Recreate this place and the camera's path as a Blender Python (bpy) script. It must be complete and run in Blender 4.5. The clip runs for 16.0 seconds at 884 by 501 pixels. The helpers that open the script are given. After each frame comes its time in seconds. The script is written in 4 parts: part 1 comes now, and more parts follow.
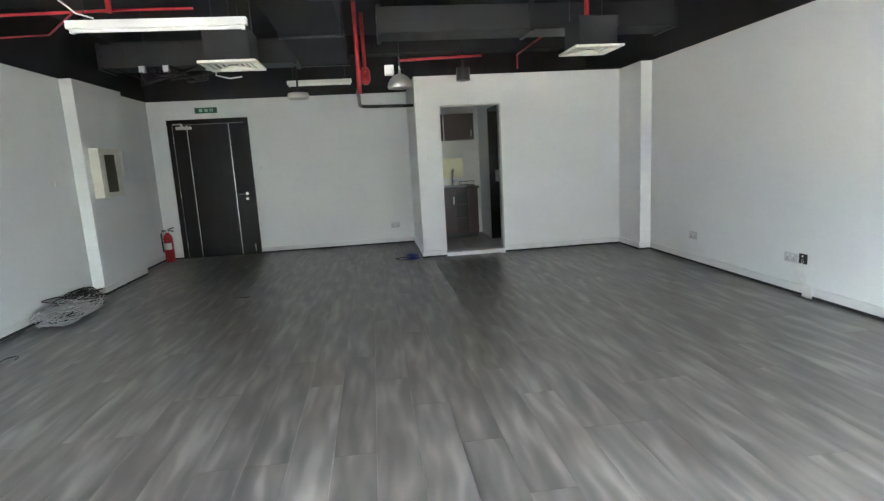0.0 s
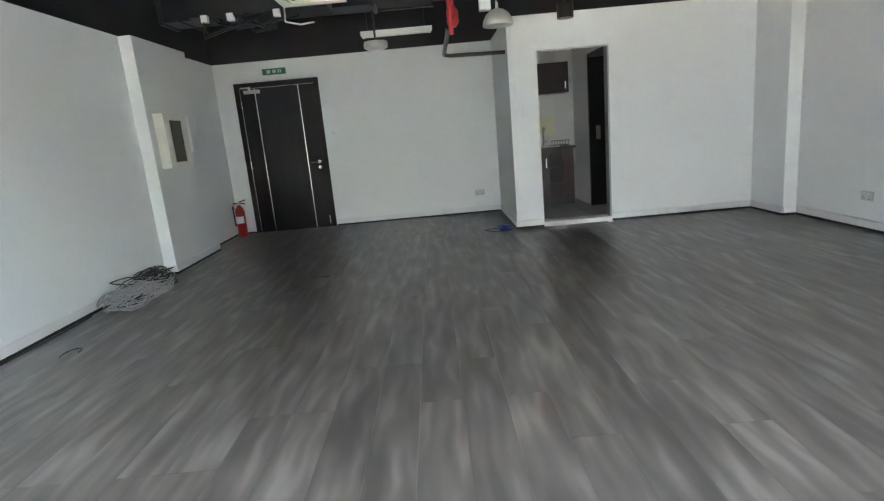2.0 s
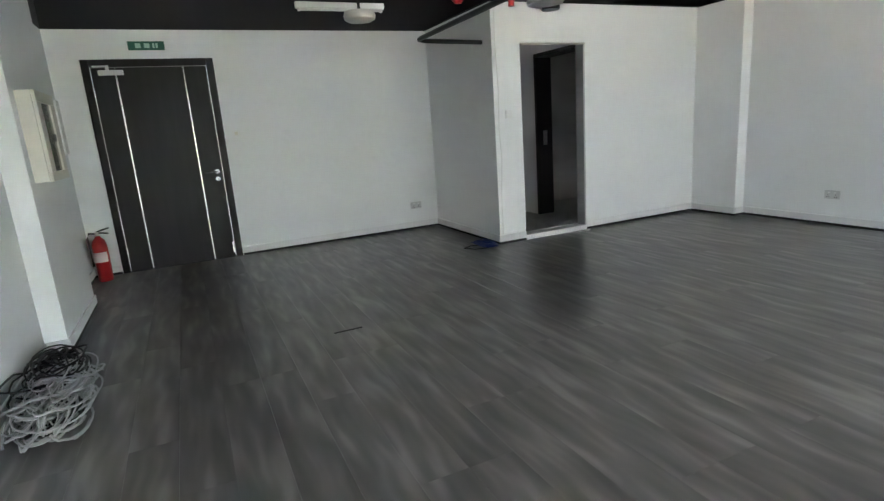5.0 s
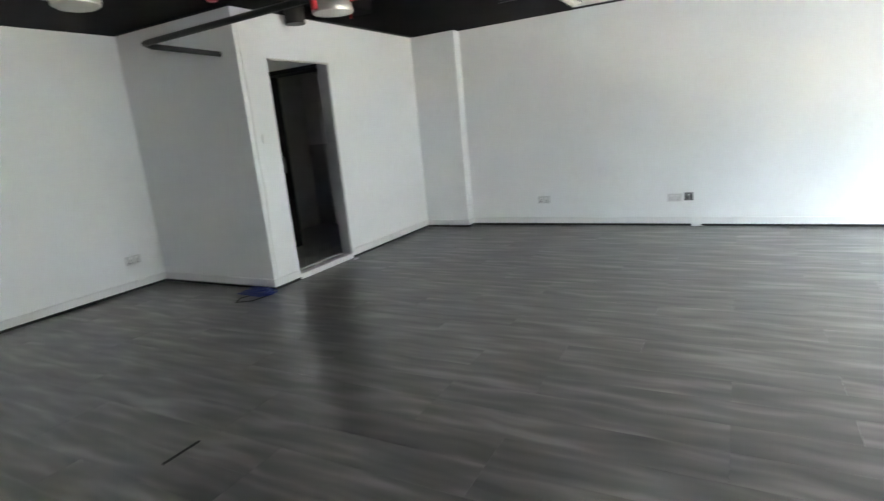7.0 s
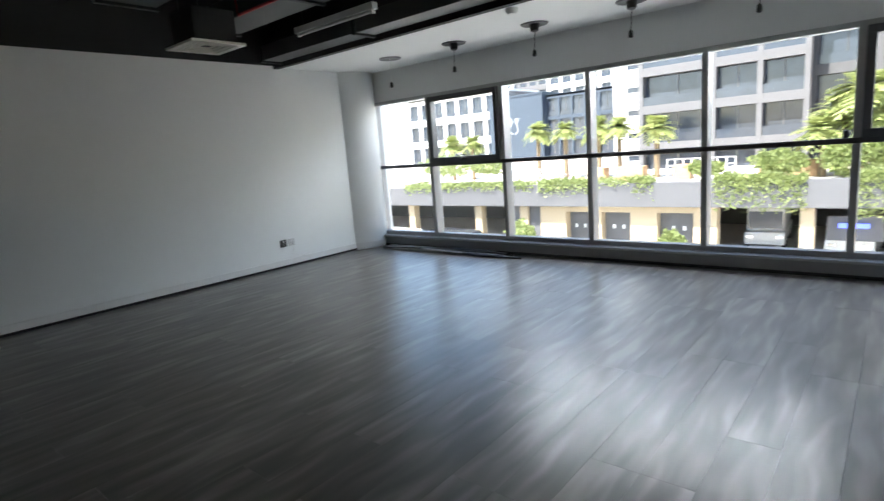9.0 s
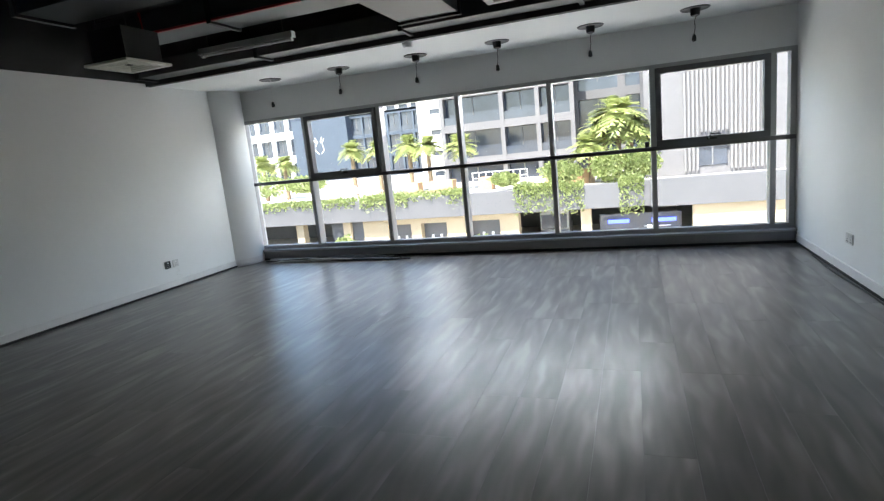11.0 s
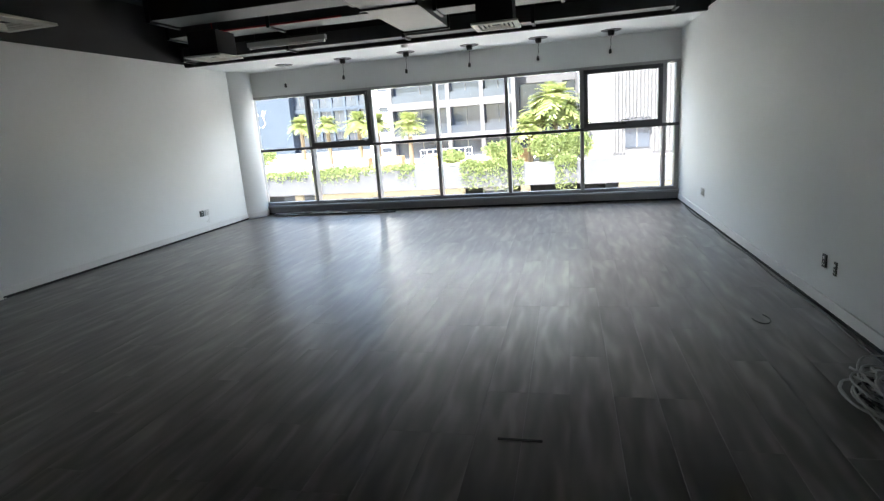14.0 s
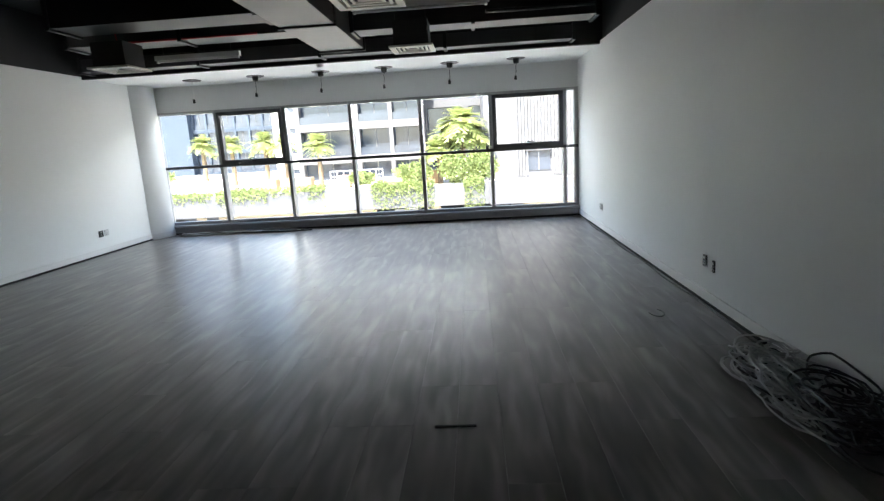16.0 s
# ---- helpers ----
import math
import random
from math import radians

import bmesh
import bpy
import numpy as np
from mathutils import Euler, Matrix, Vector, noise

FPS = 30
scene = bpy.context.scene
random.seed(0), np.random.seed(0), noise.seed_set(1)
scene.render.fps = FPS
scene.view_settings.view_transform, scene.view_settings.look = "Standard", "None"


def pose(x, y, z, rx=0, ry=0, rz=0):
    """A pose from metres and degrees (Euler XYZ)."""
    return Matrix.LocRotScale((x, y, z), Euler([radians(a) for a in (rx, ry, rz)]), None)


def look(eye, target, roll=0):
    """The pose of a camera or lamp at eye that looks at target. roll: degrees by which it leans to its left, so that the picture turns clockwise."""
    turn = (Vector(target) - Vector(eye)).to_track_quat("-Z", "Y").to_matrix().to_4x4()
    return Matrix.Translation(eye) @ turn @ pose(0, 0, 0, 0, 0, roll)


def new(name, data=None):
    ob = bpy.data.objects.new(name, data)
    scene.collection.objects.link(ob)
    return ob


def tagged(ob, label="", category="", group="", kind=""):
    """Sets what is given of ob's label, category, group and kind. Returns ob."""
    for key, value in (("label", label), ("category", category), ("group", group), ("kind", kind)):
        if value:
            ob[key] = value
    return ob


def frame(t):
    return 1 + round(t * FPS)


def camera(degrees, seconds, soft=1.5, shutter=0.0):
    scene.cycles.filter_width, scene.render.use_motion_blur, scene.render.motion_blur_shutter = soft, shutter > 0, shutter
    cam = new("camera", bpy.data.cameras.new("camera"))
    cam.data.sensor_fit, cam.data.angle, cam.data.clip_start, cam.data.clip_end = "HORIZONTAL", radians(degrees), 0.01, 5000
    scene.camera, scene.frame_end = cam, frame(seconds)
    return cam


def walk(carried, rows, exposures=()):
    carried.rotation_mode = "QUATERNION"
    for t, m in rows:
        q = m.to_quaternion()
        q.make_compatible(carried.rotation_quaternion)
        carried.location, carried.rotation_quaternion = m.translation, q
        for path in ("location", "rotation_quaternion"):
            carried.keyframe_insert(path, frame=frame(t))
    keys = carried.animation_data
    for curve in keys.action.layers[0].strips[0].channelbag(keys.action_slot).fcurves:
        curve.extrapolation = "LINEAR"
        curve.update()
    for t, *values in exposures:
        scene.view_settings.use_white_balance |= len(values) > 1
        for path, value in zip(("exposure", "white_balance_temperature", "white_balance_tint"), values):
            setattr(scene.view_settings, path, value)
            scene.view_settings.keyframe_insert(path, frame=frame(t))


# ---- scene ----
cam = camera(78.5, 16.0, soft=1.3, shutter=0.25)
PATH = [
    (0, (3.324, -8.955, 1.345), (3.558, -6.997, 1.011), -3.2),
    (0.5, (3.305, -8.881, 1.278), (3.427, -6.923, 0.893), -4.2),
    (1, (3.26, -8.657, 1.253), (3.283, -6.706, 0.812), -5.2),
    (1.5, (3.143, -8.345, 1.235), (3.132, -6.393, 0.799), -5.4),
    (2, (3.011, -8.066, 1.238), (3.009, -6.112, 0.81), -5.2),
    (2.5, (2.764, -7.723, 1.244), (2.816, -5.769, 0.819), -4.6),
    (3, (2.434, -7.502, 1.246), (2.554, -5.555, 0.806), -4.5),
    (3.2, (2.32, -7.437, 1.244), (2.443, -5.492, 0.793), -4.7),
    (5.3, (0.85, -6.309, 1.286), (1.763, -4.588, 0.835), -4.2),
    (5.5, (0.745, -6.204, 1.281), (1.715, -4.516, 0.825), -4.3),
    (6, (0.549, -5.903, 1.262), (1.688, -4.328, 0.789), -4.6),
    (6.5, (0.579, -5.596, 1.297), (1.942, -4.21, 0.826), -5.4),
    (7, (0.535, -5.27, 1.325), (2.234, -4.315, 0.875), -5.4),
    (7.5, (0.653, -4.953, 1.258), (2.585, -4.629, 0.855), -5.6),
    (8, (0.774, -4.626, 1.312), (2.69, -5.028, 0.905), -5.7),
    (8.5, (0.95, -4.36, 1.313), (2.604, -5.414, 0.92), -5.0),
    (9, (1.126, -4.235, 1.282), (2.405, -5.729, 0.92), -4.5),
    (9.5, (1.361, -3.962, 1.287), (2.344, -5.673, 0.957), -5.0),
    (10, (1.545, -3.611, 1.3), (2.337, -5.418, 0.97), -6.1),
    (10.2, (1.627, -3.539, 1.311), (2.379, -5.362, 0.979), -6.5),
    (12.3, (1.604, -2.063, 1.309), (2.218, -3.91, 0.849), -4.9),
    (12.5, (1.597, -1.92, 1.321), (2.225, -3.753, 0.826), -5.0),
    (13, (1.592, -1.617, 1.341), (2.153, -3.461, 0.807), -4.7),
    (13.5, (1.657, -1.273, 1.319), (2.107, -3.159, 0.829), -4.0),
    (14, (1.613, -1.033, 1.332), (2.073, -2.927, 0.881), -4.2),
    (14.5, (1.631, -0.919, 1.341), (2.064, -2.827, 0.927), -4.4),
    (15, (1.706, -0.832, 1.324), (2.053, -2.763, 0.937), -4.0),
    (15.5, (1.716, -0.821, 1.301), (1.948, -2.769, 0.915), -3.7),
    (16, (1.697, -0.828, 1.281), (1.829, -2.785, 0.889), -3.4),
]
EXPOSURES = [(0, 4.54, 6450, 9), (3, 4.69, 6450, 9), (5.5, 4.74, 6450, 9), (6.5, 4.94, 6450, 9), (7.2, 4.74, 6450, 9), (7.6, 4.1, 6450, 9), (8.0, 3.32, 6450, 9), (8.4, 2.53, 6450, 9), (8.8, 2.03, 6450, 9), (10.0, 1.88, 6450, 9), (12.5, 2.33, 6450, 9), (14, 2.53, 6450, 9), (16.0, 2.63, 6450, 9)]
walk(cam, [(t, look(eye, target, roll)) for t, eye, target, roll in PATH], EXPOSURES)

# ---- world, sun and exposure ----
world = bpy.data.worlds.new("world")
scene.world = world
world.use_nodes = True
wn = world.node_tree.nodes
sky = wn.new("ShaderNodeTexSky")
sky.sky_type, sky.sun_disc = "NISHITA", False
sky.sun_elevation, sky.sun_rotation = radians(58), radians(18)
sky.air_density, sky.dust_density, sky.ozone_density = 1.0, 1.2, 1.0
world.node_tree.links.new(sky.outputs[0], wn["Background"].inputs[0])
wn["Background"].inputs[1].default_value = 0.15
sun = new("sun", bpy.data.lights.new("sun", "SUN"))
sun.data.energy, sun.data.angle, sun.data.color = 5.0, radians(0.5), (1.0, 0.95, 0.87)
sun.matrix_world = look((0, 0, 0), (-math.sin(radians(18)) * math.cos(radians(58)), -math.cos(radians(18)) * math.cos(radians(58)), -math.sin(radians(58))))

# daylight entering the window band, standing in for the sky in front of it
day = new("window_daylight", bpy.data.lights.new("window_daylight", "AREA"))
day.data.shape, day.data.size, day.data.size_y, day.data.energy, day.data.color = "RECTANGLE", 5.2, 0.09, 68.0, (0.93, 0.97, 1.0)
day.matrix_world = look((3.55, -9.875, 2.035), (3.55, -5.875, 0.7))


# ---- materials ----
def mat(name, col, rough=0.6, metal=0.0, vary=0.08, size=3.0, bump=0.0, bsize=60.0, stretch=(1, 1, 1), spec=0.5, dirt=0.0):
    """A painted, metal or mineral surface with fine grain and broad blotches."""
    m = bpy.data.materials.new(name)
    m.use_nodes = True
    n, l = m.node_tree.nodes, m.node_tree.links
    b = n["Principled BSDF"]
    b.inputs["Roughness"].default_value, b.inputs["Metallic"].default_value = rough, metal
    b.inputs["Specular IOR Level"].default_value = spec
    geo = n.new("ShaderNodeNewGeometry")
    mp = n.new("ShaderNodeMapping")
    mp.inputs["Scale"].default_value = stretch
    l.new(geo.outputs["Position"], mp.inputs["Vector"])
    t1, t2 = n.new("ShaderNodeTexNoise"), n.new("ShaderNodeTexNoise")
    t1.inputs["Scale"].default_value, t1.inputs["Detail"].default_value = size, 5
    t2.inputs["Scale"].default_value, t2.inputs["Detail"].default_value = size * 14, 3
    l.new(mp.outputs[0], t1.inputs["Vector"])
    l.new(mp.outputs[0], t2.inputs["Vector"])
    add = n.new("ShaderNodeMath")
    add.operation, add.inputs[1].default_value = "MULTIPLY_ADD", 0.35
    l.new(t2.outputs["Fac"], add.inputs[0])
    l.new(t1.outputs["Fac"], add.inputs[2])
    ramp = n.new("ShaderNodeMapRange")
    ramp.inputs["From Min"].default_value, ramp.inputs["From Max"].default_value = 0.35, 1.0
    ramp.inputs["To Min"].default_value, ramp.inputs["To Max"].default_value = 1 - vary - dirt, 1 + vary
    l.new(add.outputs[0], ramp.inputs["Value"])
    mix = n.new("ShaderNodeVectorMath")
    mix.operation = "SCALE"
    mix.inputs[0].default_value = col
    l.new(ramp.outputs[0], mix.inputs["Scale"])
    l.new(mix.outputs[0], b.inputs["Base Color"])
    if bump:
        t3, bp = n.new("ShaderNodeTexNoise"), n.new("ShaderNodeBump")
        t3.inputs["Scale"].default_value, t3.inputs["Detail"].default_value = bsize, 4
        bp.inputs["Strength"].default_value, bp.inputs["Distance"].default_value = bump, 0.004
        l.new(mp.outputs[0], t3.inputs["Vector"])
        l.new(t3.outputs["Fac"], bp.inputs["Height"])
        l.new(bp.outputs[0], b.inputs["Normal"])
    return m


def laminate():
    """Grey oak-print laminate: long wavy streaks, a shade of its own for each board."""
    m = bpy.data.materials.new("grey_laminate")
    m.use_nodes = True
    n, l = m.node_tree.nodes, m.node_tree.links
    b = n["Principled BSDF"]
    geo, info = n.new("ShaderNodeNewGeometry"), n.new("ShaderNodeObjectInfo")
    off = n.new("ShaderNodeVectorMath")
    off.operation = "MULTIPLY_ADD"
    off.inputs[1].default_value = (7.0, 31.0, 0.0)
    comb = n.new("ShaderNodeCombineXYZ")
    for i in range(2):
        l.new(info.outputs["Random"], comb.inputs[i])
    l.new(comb.outputs[0], off.inputs[0])
    l.new(geo.outputs["Position"], off.inputs[2])
    wob = n.new("ShaderNodeTexNoise")
    wob.inputs["Scale"].default_value, wob.inputs["Detail"].default_value = 1.6, 2
    l.new(off.outputs[0], wob.inputs["Vector"])
    warp = n.new("ShaderNodeVectorMath")
    warp.operation = "MULTIPLY_ADD"
    warp.inputs[1].default_value = (0.13, 0.0, 0.0)
    l.new(wob.outputs["Color"], warp.inputs[0])
    l.new(off.outputs[0], warp.inputs[2])
    cols = []
    for sc, det in (((13.0, 1.9, 1.0), 1), ((40.0, 2.2, 1.0), 1)):
        mp, tx = n.new("ShaderNodeMapping"), n.new("ShaderNodeTexNoise")
        mp.inputs["Scale"].default_value = sc
        tx.inputs["Scale"].default_value, tx.inputs["Detail"].default_value = 1.0, det
        l.new(warp.outputs[0], mp.inputs["Vector"])
        l.new(mp.outputs[0], tx.inputs["Vector"])
        cols.append(tx)
    s = n.new("ShaderNodeMath")
    s.operation, s.inputs[1].default_value = "MULTIPLY_ADD", 0.04
    l.new(cols[1].outputs["Fac"], s.inputs[0])
    l.new(cols[0].outputs["Fac"], s.inputs[2])
    s2 = n.new("ShaderNodeMath")
    s2.operation, s2.inputs[1].default_value = "MULTIPLY_ADD", 0.07
    l.new(info.outputs["Random"], s2.inputs[0])
    l.new(s.outputs[0], s2.inputs[2])
    r = n.new("ShaderNodeValToRGB")
    r.color_ramp.elements[0].position, r.color_ramp.elements[0].color = 0.38, (0.062, 0.057, 0.051, 1)
    r.color_ramp.elements[1].position, r.color_ramp.elements[1].color = 0.80, (0.225, 0.210, 0.190, 1)
    mid = r.color_ramp.elements.new(0.60)
    mid.color = (0.122, 0.113, 0.102, 1)
    l.new(s2.outputs[0], r.inputs[0])
    l.new(r.outputs[0], b.inputs["Base Color"])
    b.inputs["Roughness"].default_value = 0.3
    b.inputs["Specular IOR Level"].default_value = 0.95
    return m


def glass_mat(name, rough=0.0, col=(0.97, 0.99, 0.98)):
    m = bpy.data.materials.new(name)
    m.use_nodes = True
    b = m.node_tree.nodes["Principled BSDF"]
    b.inputs["Base Color"].default_value = (*col, 1)
    b.inputs["Roughness"].default_value, b.inputs["Transmission Weight"].default_value, b.inputs["IOR"].default_value = rough, 1.0, 1.02
    return m


def glow(name, col, power):
    m = bpy.data.materials.new(name)
    m.use_nodes = True
    b = m.node_tree.nodes["Principled BSDF"]
    b.inputs["Base Color"].default_value, b.inputs["Emission Color"].default_value = (*col, 1), (*col, 1)
    b.inputs["Emission Strength"].default_value = power
    return m


def foliage(name, a, c):
    m = bpy.data.materials.new(name)
    m.use_nodes = True
    n, l = m.node_tree.nodes, m.node_tree.links
    b = n["Principled BSDF"]
    geo, r = n.new("ShaderNodeNewGeometry"), n.new("ShaderNodeValToRGB")
    r.color_ramp.elements[0].color, r.color_ramp.elements[1].color = (*a, 1), (*c, 1)
    l.new(geo.outputs["Random Per Island"], r.inputs[0])
    l.new(r.outputs[0], b.inputs["Base Color"])
    b.inputs["Roughness"].default_value = 0.5
    tr, mx = n.new("ShaderNodeBsdfTranslucent"), n.new("ShaderNodeMixShader")
    l.new(r.outputs[0], tr.inputs[0])
    mx.inputs[0].default_value = 0.35
    l.new(b.outputs[0], mx.inputs[1])
    l.new(tr.outputs[0], mx.inputs[2])
    l.new(mx.outputs[0], n["Material Output"].inputs[0])
    return m


PAINT = mat("white_wall_paint", (0.80, 0.81, 0.80), 0.55, vary=0.025, size=0.9, bump=0.08, bsize=90)
SKIRT = mat("white_skirting_paint", (0.74, 0.74, 0.73), 0.4, vary=0.05, size=4)
BLACKP = mat("black_ceiling_paint", (0.016, 0.016, 0.017), 0.75, vary=0.3, size=1.5, bump=0.3, bsize=30)
DUCT = mat("black_painted_duct", (0.014, 0.014, 0.015), 0.5, vary=0.3, size=3, bump=0.1, bsize=20)
# Grey metal, and the black main duct with its window light painted in.
DUCTG = mat("grey_metal_and_lit_duct", (0.06, 0.06, 0.06), 0.45, vary=0.2, size=3)
LAM = laminate()
GAP = mat("dark_gap_strip", (0.02, 0.02, 0.02), 0.8)
DOORW = mat("black_wood_veneer", (0.011, 0.010, 0.010), 0.38, vary=0.35, size=2, stretch=(8, 8, 0.6), bump=0.05, bsize=40, spec=0.3)
CHROME = mat("brushed_chrome", (0.72, 0.72, 0.72), 0.25, 1.0, vary=0.05)
ALU = mat("grey_aluminium_frame", (0.40, 0.40, 0.40), 0.42, 0.35, vary=0.06, size=5)
ALUD = mat("dark_aluminium_sash", (0.10, 0.10, 0.105), 0.4, 0.3, vary=0.08, size=5)
WPLAST = mat("white_plastic", (0.78, 0.78, 0.76), 0.35, vary=0.03, size=8)
SOCK = mat("grey_white_plastic", (0.60, 0.60, 0.59), 0.35, vary=0.03, size=8)
CREAM = mat("cream_painted_steel", (0.72, 0.69, 0.60), 0.4, vary=0.05, size=6)
BPLAST = mat("black_plastic", (0.02, 0.02, 0.02), 0.4, vary=0.2, size=10)
RED = mat("red_enamel", (0.36, 0.012, 0.014), 0.3, vary=0.12, size=6)
REDP = mat("red_pipe_paint", (0.45, 0.022, 0.03), 0.45, vary=0.15, size=5)
GREEN = mat("green_sign_plastic", (0.01, 0.10, 0.065), 0.35, vary=0.1)
WGREY = mat("grey_white_cable", (0.42, 0.42, 0.41), 0.45, vary=0.15, size=9)
BCABLE = mat("black_cable", (0.022, 0.021, 0.020), 0.45, vary=0.2, size=9)
BLUEC = mat("blue_cable", (0.03, 0.05, 0.22), 0.45, vary=0.2, size=9)
GLASS = glass_mat("window_glass")
SMOKE = mat("smoked_glass_cover", (0.17, 0.165, 0.12), 0.15, vary=0.1)
TILE = mat("grey_ceramic_tile", (0.42, 0.41, 0.39), 0.28, vary=0.06, size=5)
TILED = mat("grey_wall_tile", (0.36, 0.355, 0.35), 0.28, vary=0.08, size=5)
WTILE = mat("white_wall_tile", (0.74, 0.73, 0.69), 0.2, vary=0.04, size=6)
CABW = mat("dark_red_brown_veneer", (0.036, 0.012, 0.011), 0.35, vary=0.35, size=3, stretch=(6, 6, 0.8))
GRAN = mat("dark_granite", (0.05, 0.045, 0.045), 0.2, vary=0.5, size=40)
STEEL = mat("stainless_steel", (0.6, 0.6, 0.6), 0.28, 1.0, vary=0.05)
SILVER = mat("silver_enamel", (0.62, 0.60, 0.55), 0.3, 0.5, vary=0.08, size=6)
ASPH = mat("asphalt", (0.16, 0.155, 0.15), 0.85, vary=0.15, size=0.6, bump=0.3, bsize=20)
PAVE = mat("pale_paving", (0.50, 0.48, 0.45), 0.8, vary=0.1, size=0.7)
CONC = mat("grey_concrete_render", (0.105, 0.105, 0.112), 0.8, vary=0.08, size=0.5)
CONCL = mat("pale_concrete_render", (0.135, 0.132, 0.138), 0.8, vary=0.06, size=0.4)
BEIGE = mat("beige_stone_render", (0.46, 0.37, 0.25), 0.8, vary=0.08, size=0.6)
DARKR = mat("dark_garage_door", (0.10, 0.10, 0.105), 0.6, vary=0.15, size=1)
DSTEEL = mat("slate_blue_cladding", (0.05, 0.066, 0.09), 0.45, vary=0.12, size=0.4)
BGLASS = mat("blue_grey_facade_glass", (0.045, 0.055, 0.075), 0.12, vary=0.3, size=0.7, spec=0.8)
WHITEB = mat("white_facade_paint", (0.70, 0.70, 0.69), 0.7, vary=0.05, size=0.3)
LOUV = mat("pale_louvre_metal", (0.175, 0.172, 0.177), 0.5, vary=0.05, size=1)
TRUNK = mat("palm_trunk_bark", (0.22, 0.16, 0.10), 0.9, vary=0.3, size=6, bump=0.6, bsize=25)
PALMG = foliage("palm_leaf", (0.22, 0.26, 0.08), (0.42, 0.46, 0.19))
HEDGEG = foliage("hedge_leaf", (0.19, 0.24, 0.08), (0.39, 0.44, 0.19))
ORANGE = mat("orange_planter", (0.42, 0.27, 0.15), 0.7, vary=0.1)
CARW = mat("white_car_paint", (0.75, 0.75, 0.75), 0.2, vary=0.03)
CARD = mat("dark_car_paint", (0.05, 0.055, 0.065), 0.2, vary=0.1)
KERB = mat("grey_kerb_sheet", (0.26, 0.26, 0.265), 0.45, 0.2, vary=0.1, size=3)
TYRE = mat("black_rubber", (0.02, 0.02, 0.02), 0.8)
BLUES = glow("blue_sign_light", (0.08, 0.12, 0.9), 1.2)


# ---- builders ----
def bx(bm, x0, x1, y0, y1, z0, z1, bev=0.0):
    """A box, its edges rounded by bev."""
    ret = bmesh.ops.create_cube(bm, size=1.0, matrix=Matrix.LocRotScale(((x0 + x1) / 2, (y0 + y1) / 2, (z0 + z1) / 2), None, (abs(x1 - x0), abs(y1 - y0), abs(z1 - z0))))
    if bev:
        es = {e for v in ret["verts"] for e in v.link_edges}
        bmesh.ops.bevel(bm, geom=list(es), offset=bev, segments=2, affect="EDGES", profile=0.6)
    return bm


def box(*a, bev=0.0):
    return bx(bmesh.new(), *a, bev=bev)


def rod(bm, p, q, r, r2=None, seg=14):
    p, q = Vector(p), Vector(q)
    d = q - p
    m = Matrix.Translation((p + q) / 2) @ d.to_track_quat("Z", "Y").to_matrix().to_4x4()
    bmesh.ops.create_cone(bm, cap_ends=True, segments=seg, radius1=r, radius2=r if r2 is None else r2, depth=d.length, matrix=m)
    return bm


def lathe(bm, prof, at=(0, 0, 0), seg=20):
    """A body of revolution about z from (radius, height) pairs."""
    rings = []
    for r, z in prof:
        rings.append([bm.verts.new((at[0] + max(r, 1e-4) * math.cos(2 * math.pi * i / seg), at[1] + max(r, 1e-4) * math.sin(2 * math.pi * i / seg), at[2] + z)) for i in range(seg)])
    for a, b in zip(rings, rings[1:]):
        for i in range(seg):
            bm.faces.new((a[i], a[(i + 1) % seg], b[(i + 1) % seg], b[i]))
    bm.faces.new(rings[-1])
    bm.faces.new(list(reversed(rings[0])))
    return bm


def tube(bm, pts, r, seg=6):
    """A cable or pipe swept along points."""
    pts = [Vector(p) for p in pts]
    rings = []
    up = Vector((0.13, 0.07, 1)).normalized()
    for i, p in enumerate(pts):
        d = (pts[min(i + 1, len(pts) - 1)] - pts[max(i - 1, 0)]).normalized()
        a = d.cross(up)
        if a.length < 0.05:
            a = d.cross(Vector((1, 0, 0)))
        a.normalize()
        b = d.cross(a)
        rings.append([bm.verts.new(p + r * (a * math.cos(2 * math.pi * k / seg) + b * math.sin(2 * math.pi * k / seg))) for k in range(seg)])
    for a, b in zip(rings, rings[1:]):
        for k in range(seg):
            bm.faces.new((a[k], a[(k + 1) % seg], b[(k + 1) % seg], b[k]))
    bm.faces.new(rings[0])
    bm.faces.new(list(reversed(rings[-1])))
    return bm


def link(name, bm, material, smooth=False):
    bmesh.ops.recalc_face_normals(bm, faces=bm.faces)
    me = bpy.data.meshes.new(name)
    if smooth:
        for f in bm.faces:
            f.smooth = True
    bm.to_mesh(me)
    bm.free()
    me.materials.append(material)
    if smooth:
        me.set_sharp_from_angle(angle=radians(40))
    return new(name, me)


def part(name, bm, material, parent, label="", smooth=False):
    ob = link(name, bm, material, smooth)
    ob.parent = parent
    if label:
        tagged(ob, label)
    return ob


def thing(name, label, category, group="", kind="", at=(0, 0, 0)):
    ob = new(name)
    ob.matrix_world = Matrix.Translation(at)
    return tagged(ob, label, category, group, kind)


def solid(name, bm, material, label, category, group="", kind="", smooth=False):
    return tagged(link(name, bm, material, smooth), label, category, group, kind)


def struct(name, bm, material, label, category, smooth=False):
    return solid(name, bm, material, label, category, kind="structure", smooth=smooth)


# ---- the shell ----
W, WIN, TOP, HI = 6.95, -9.77, 2.43, 3.1
SLABZ = 3.1

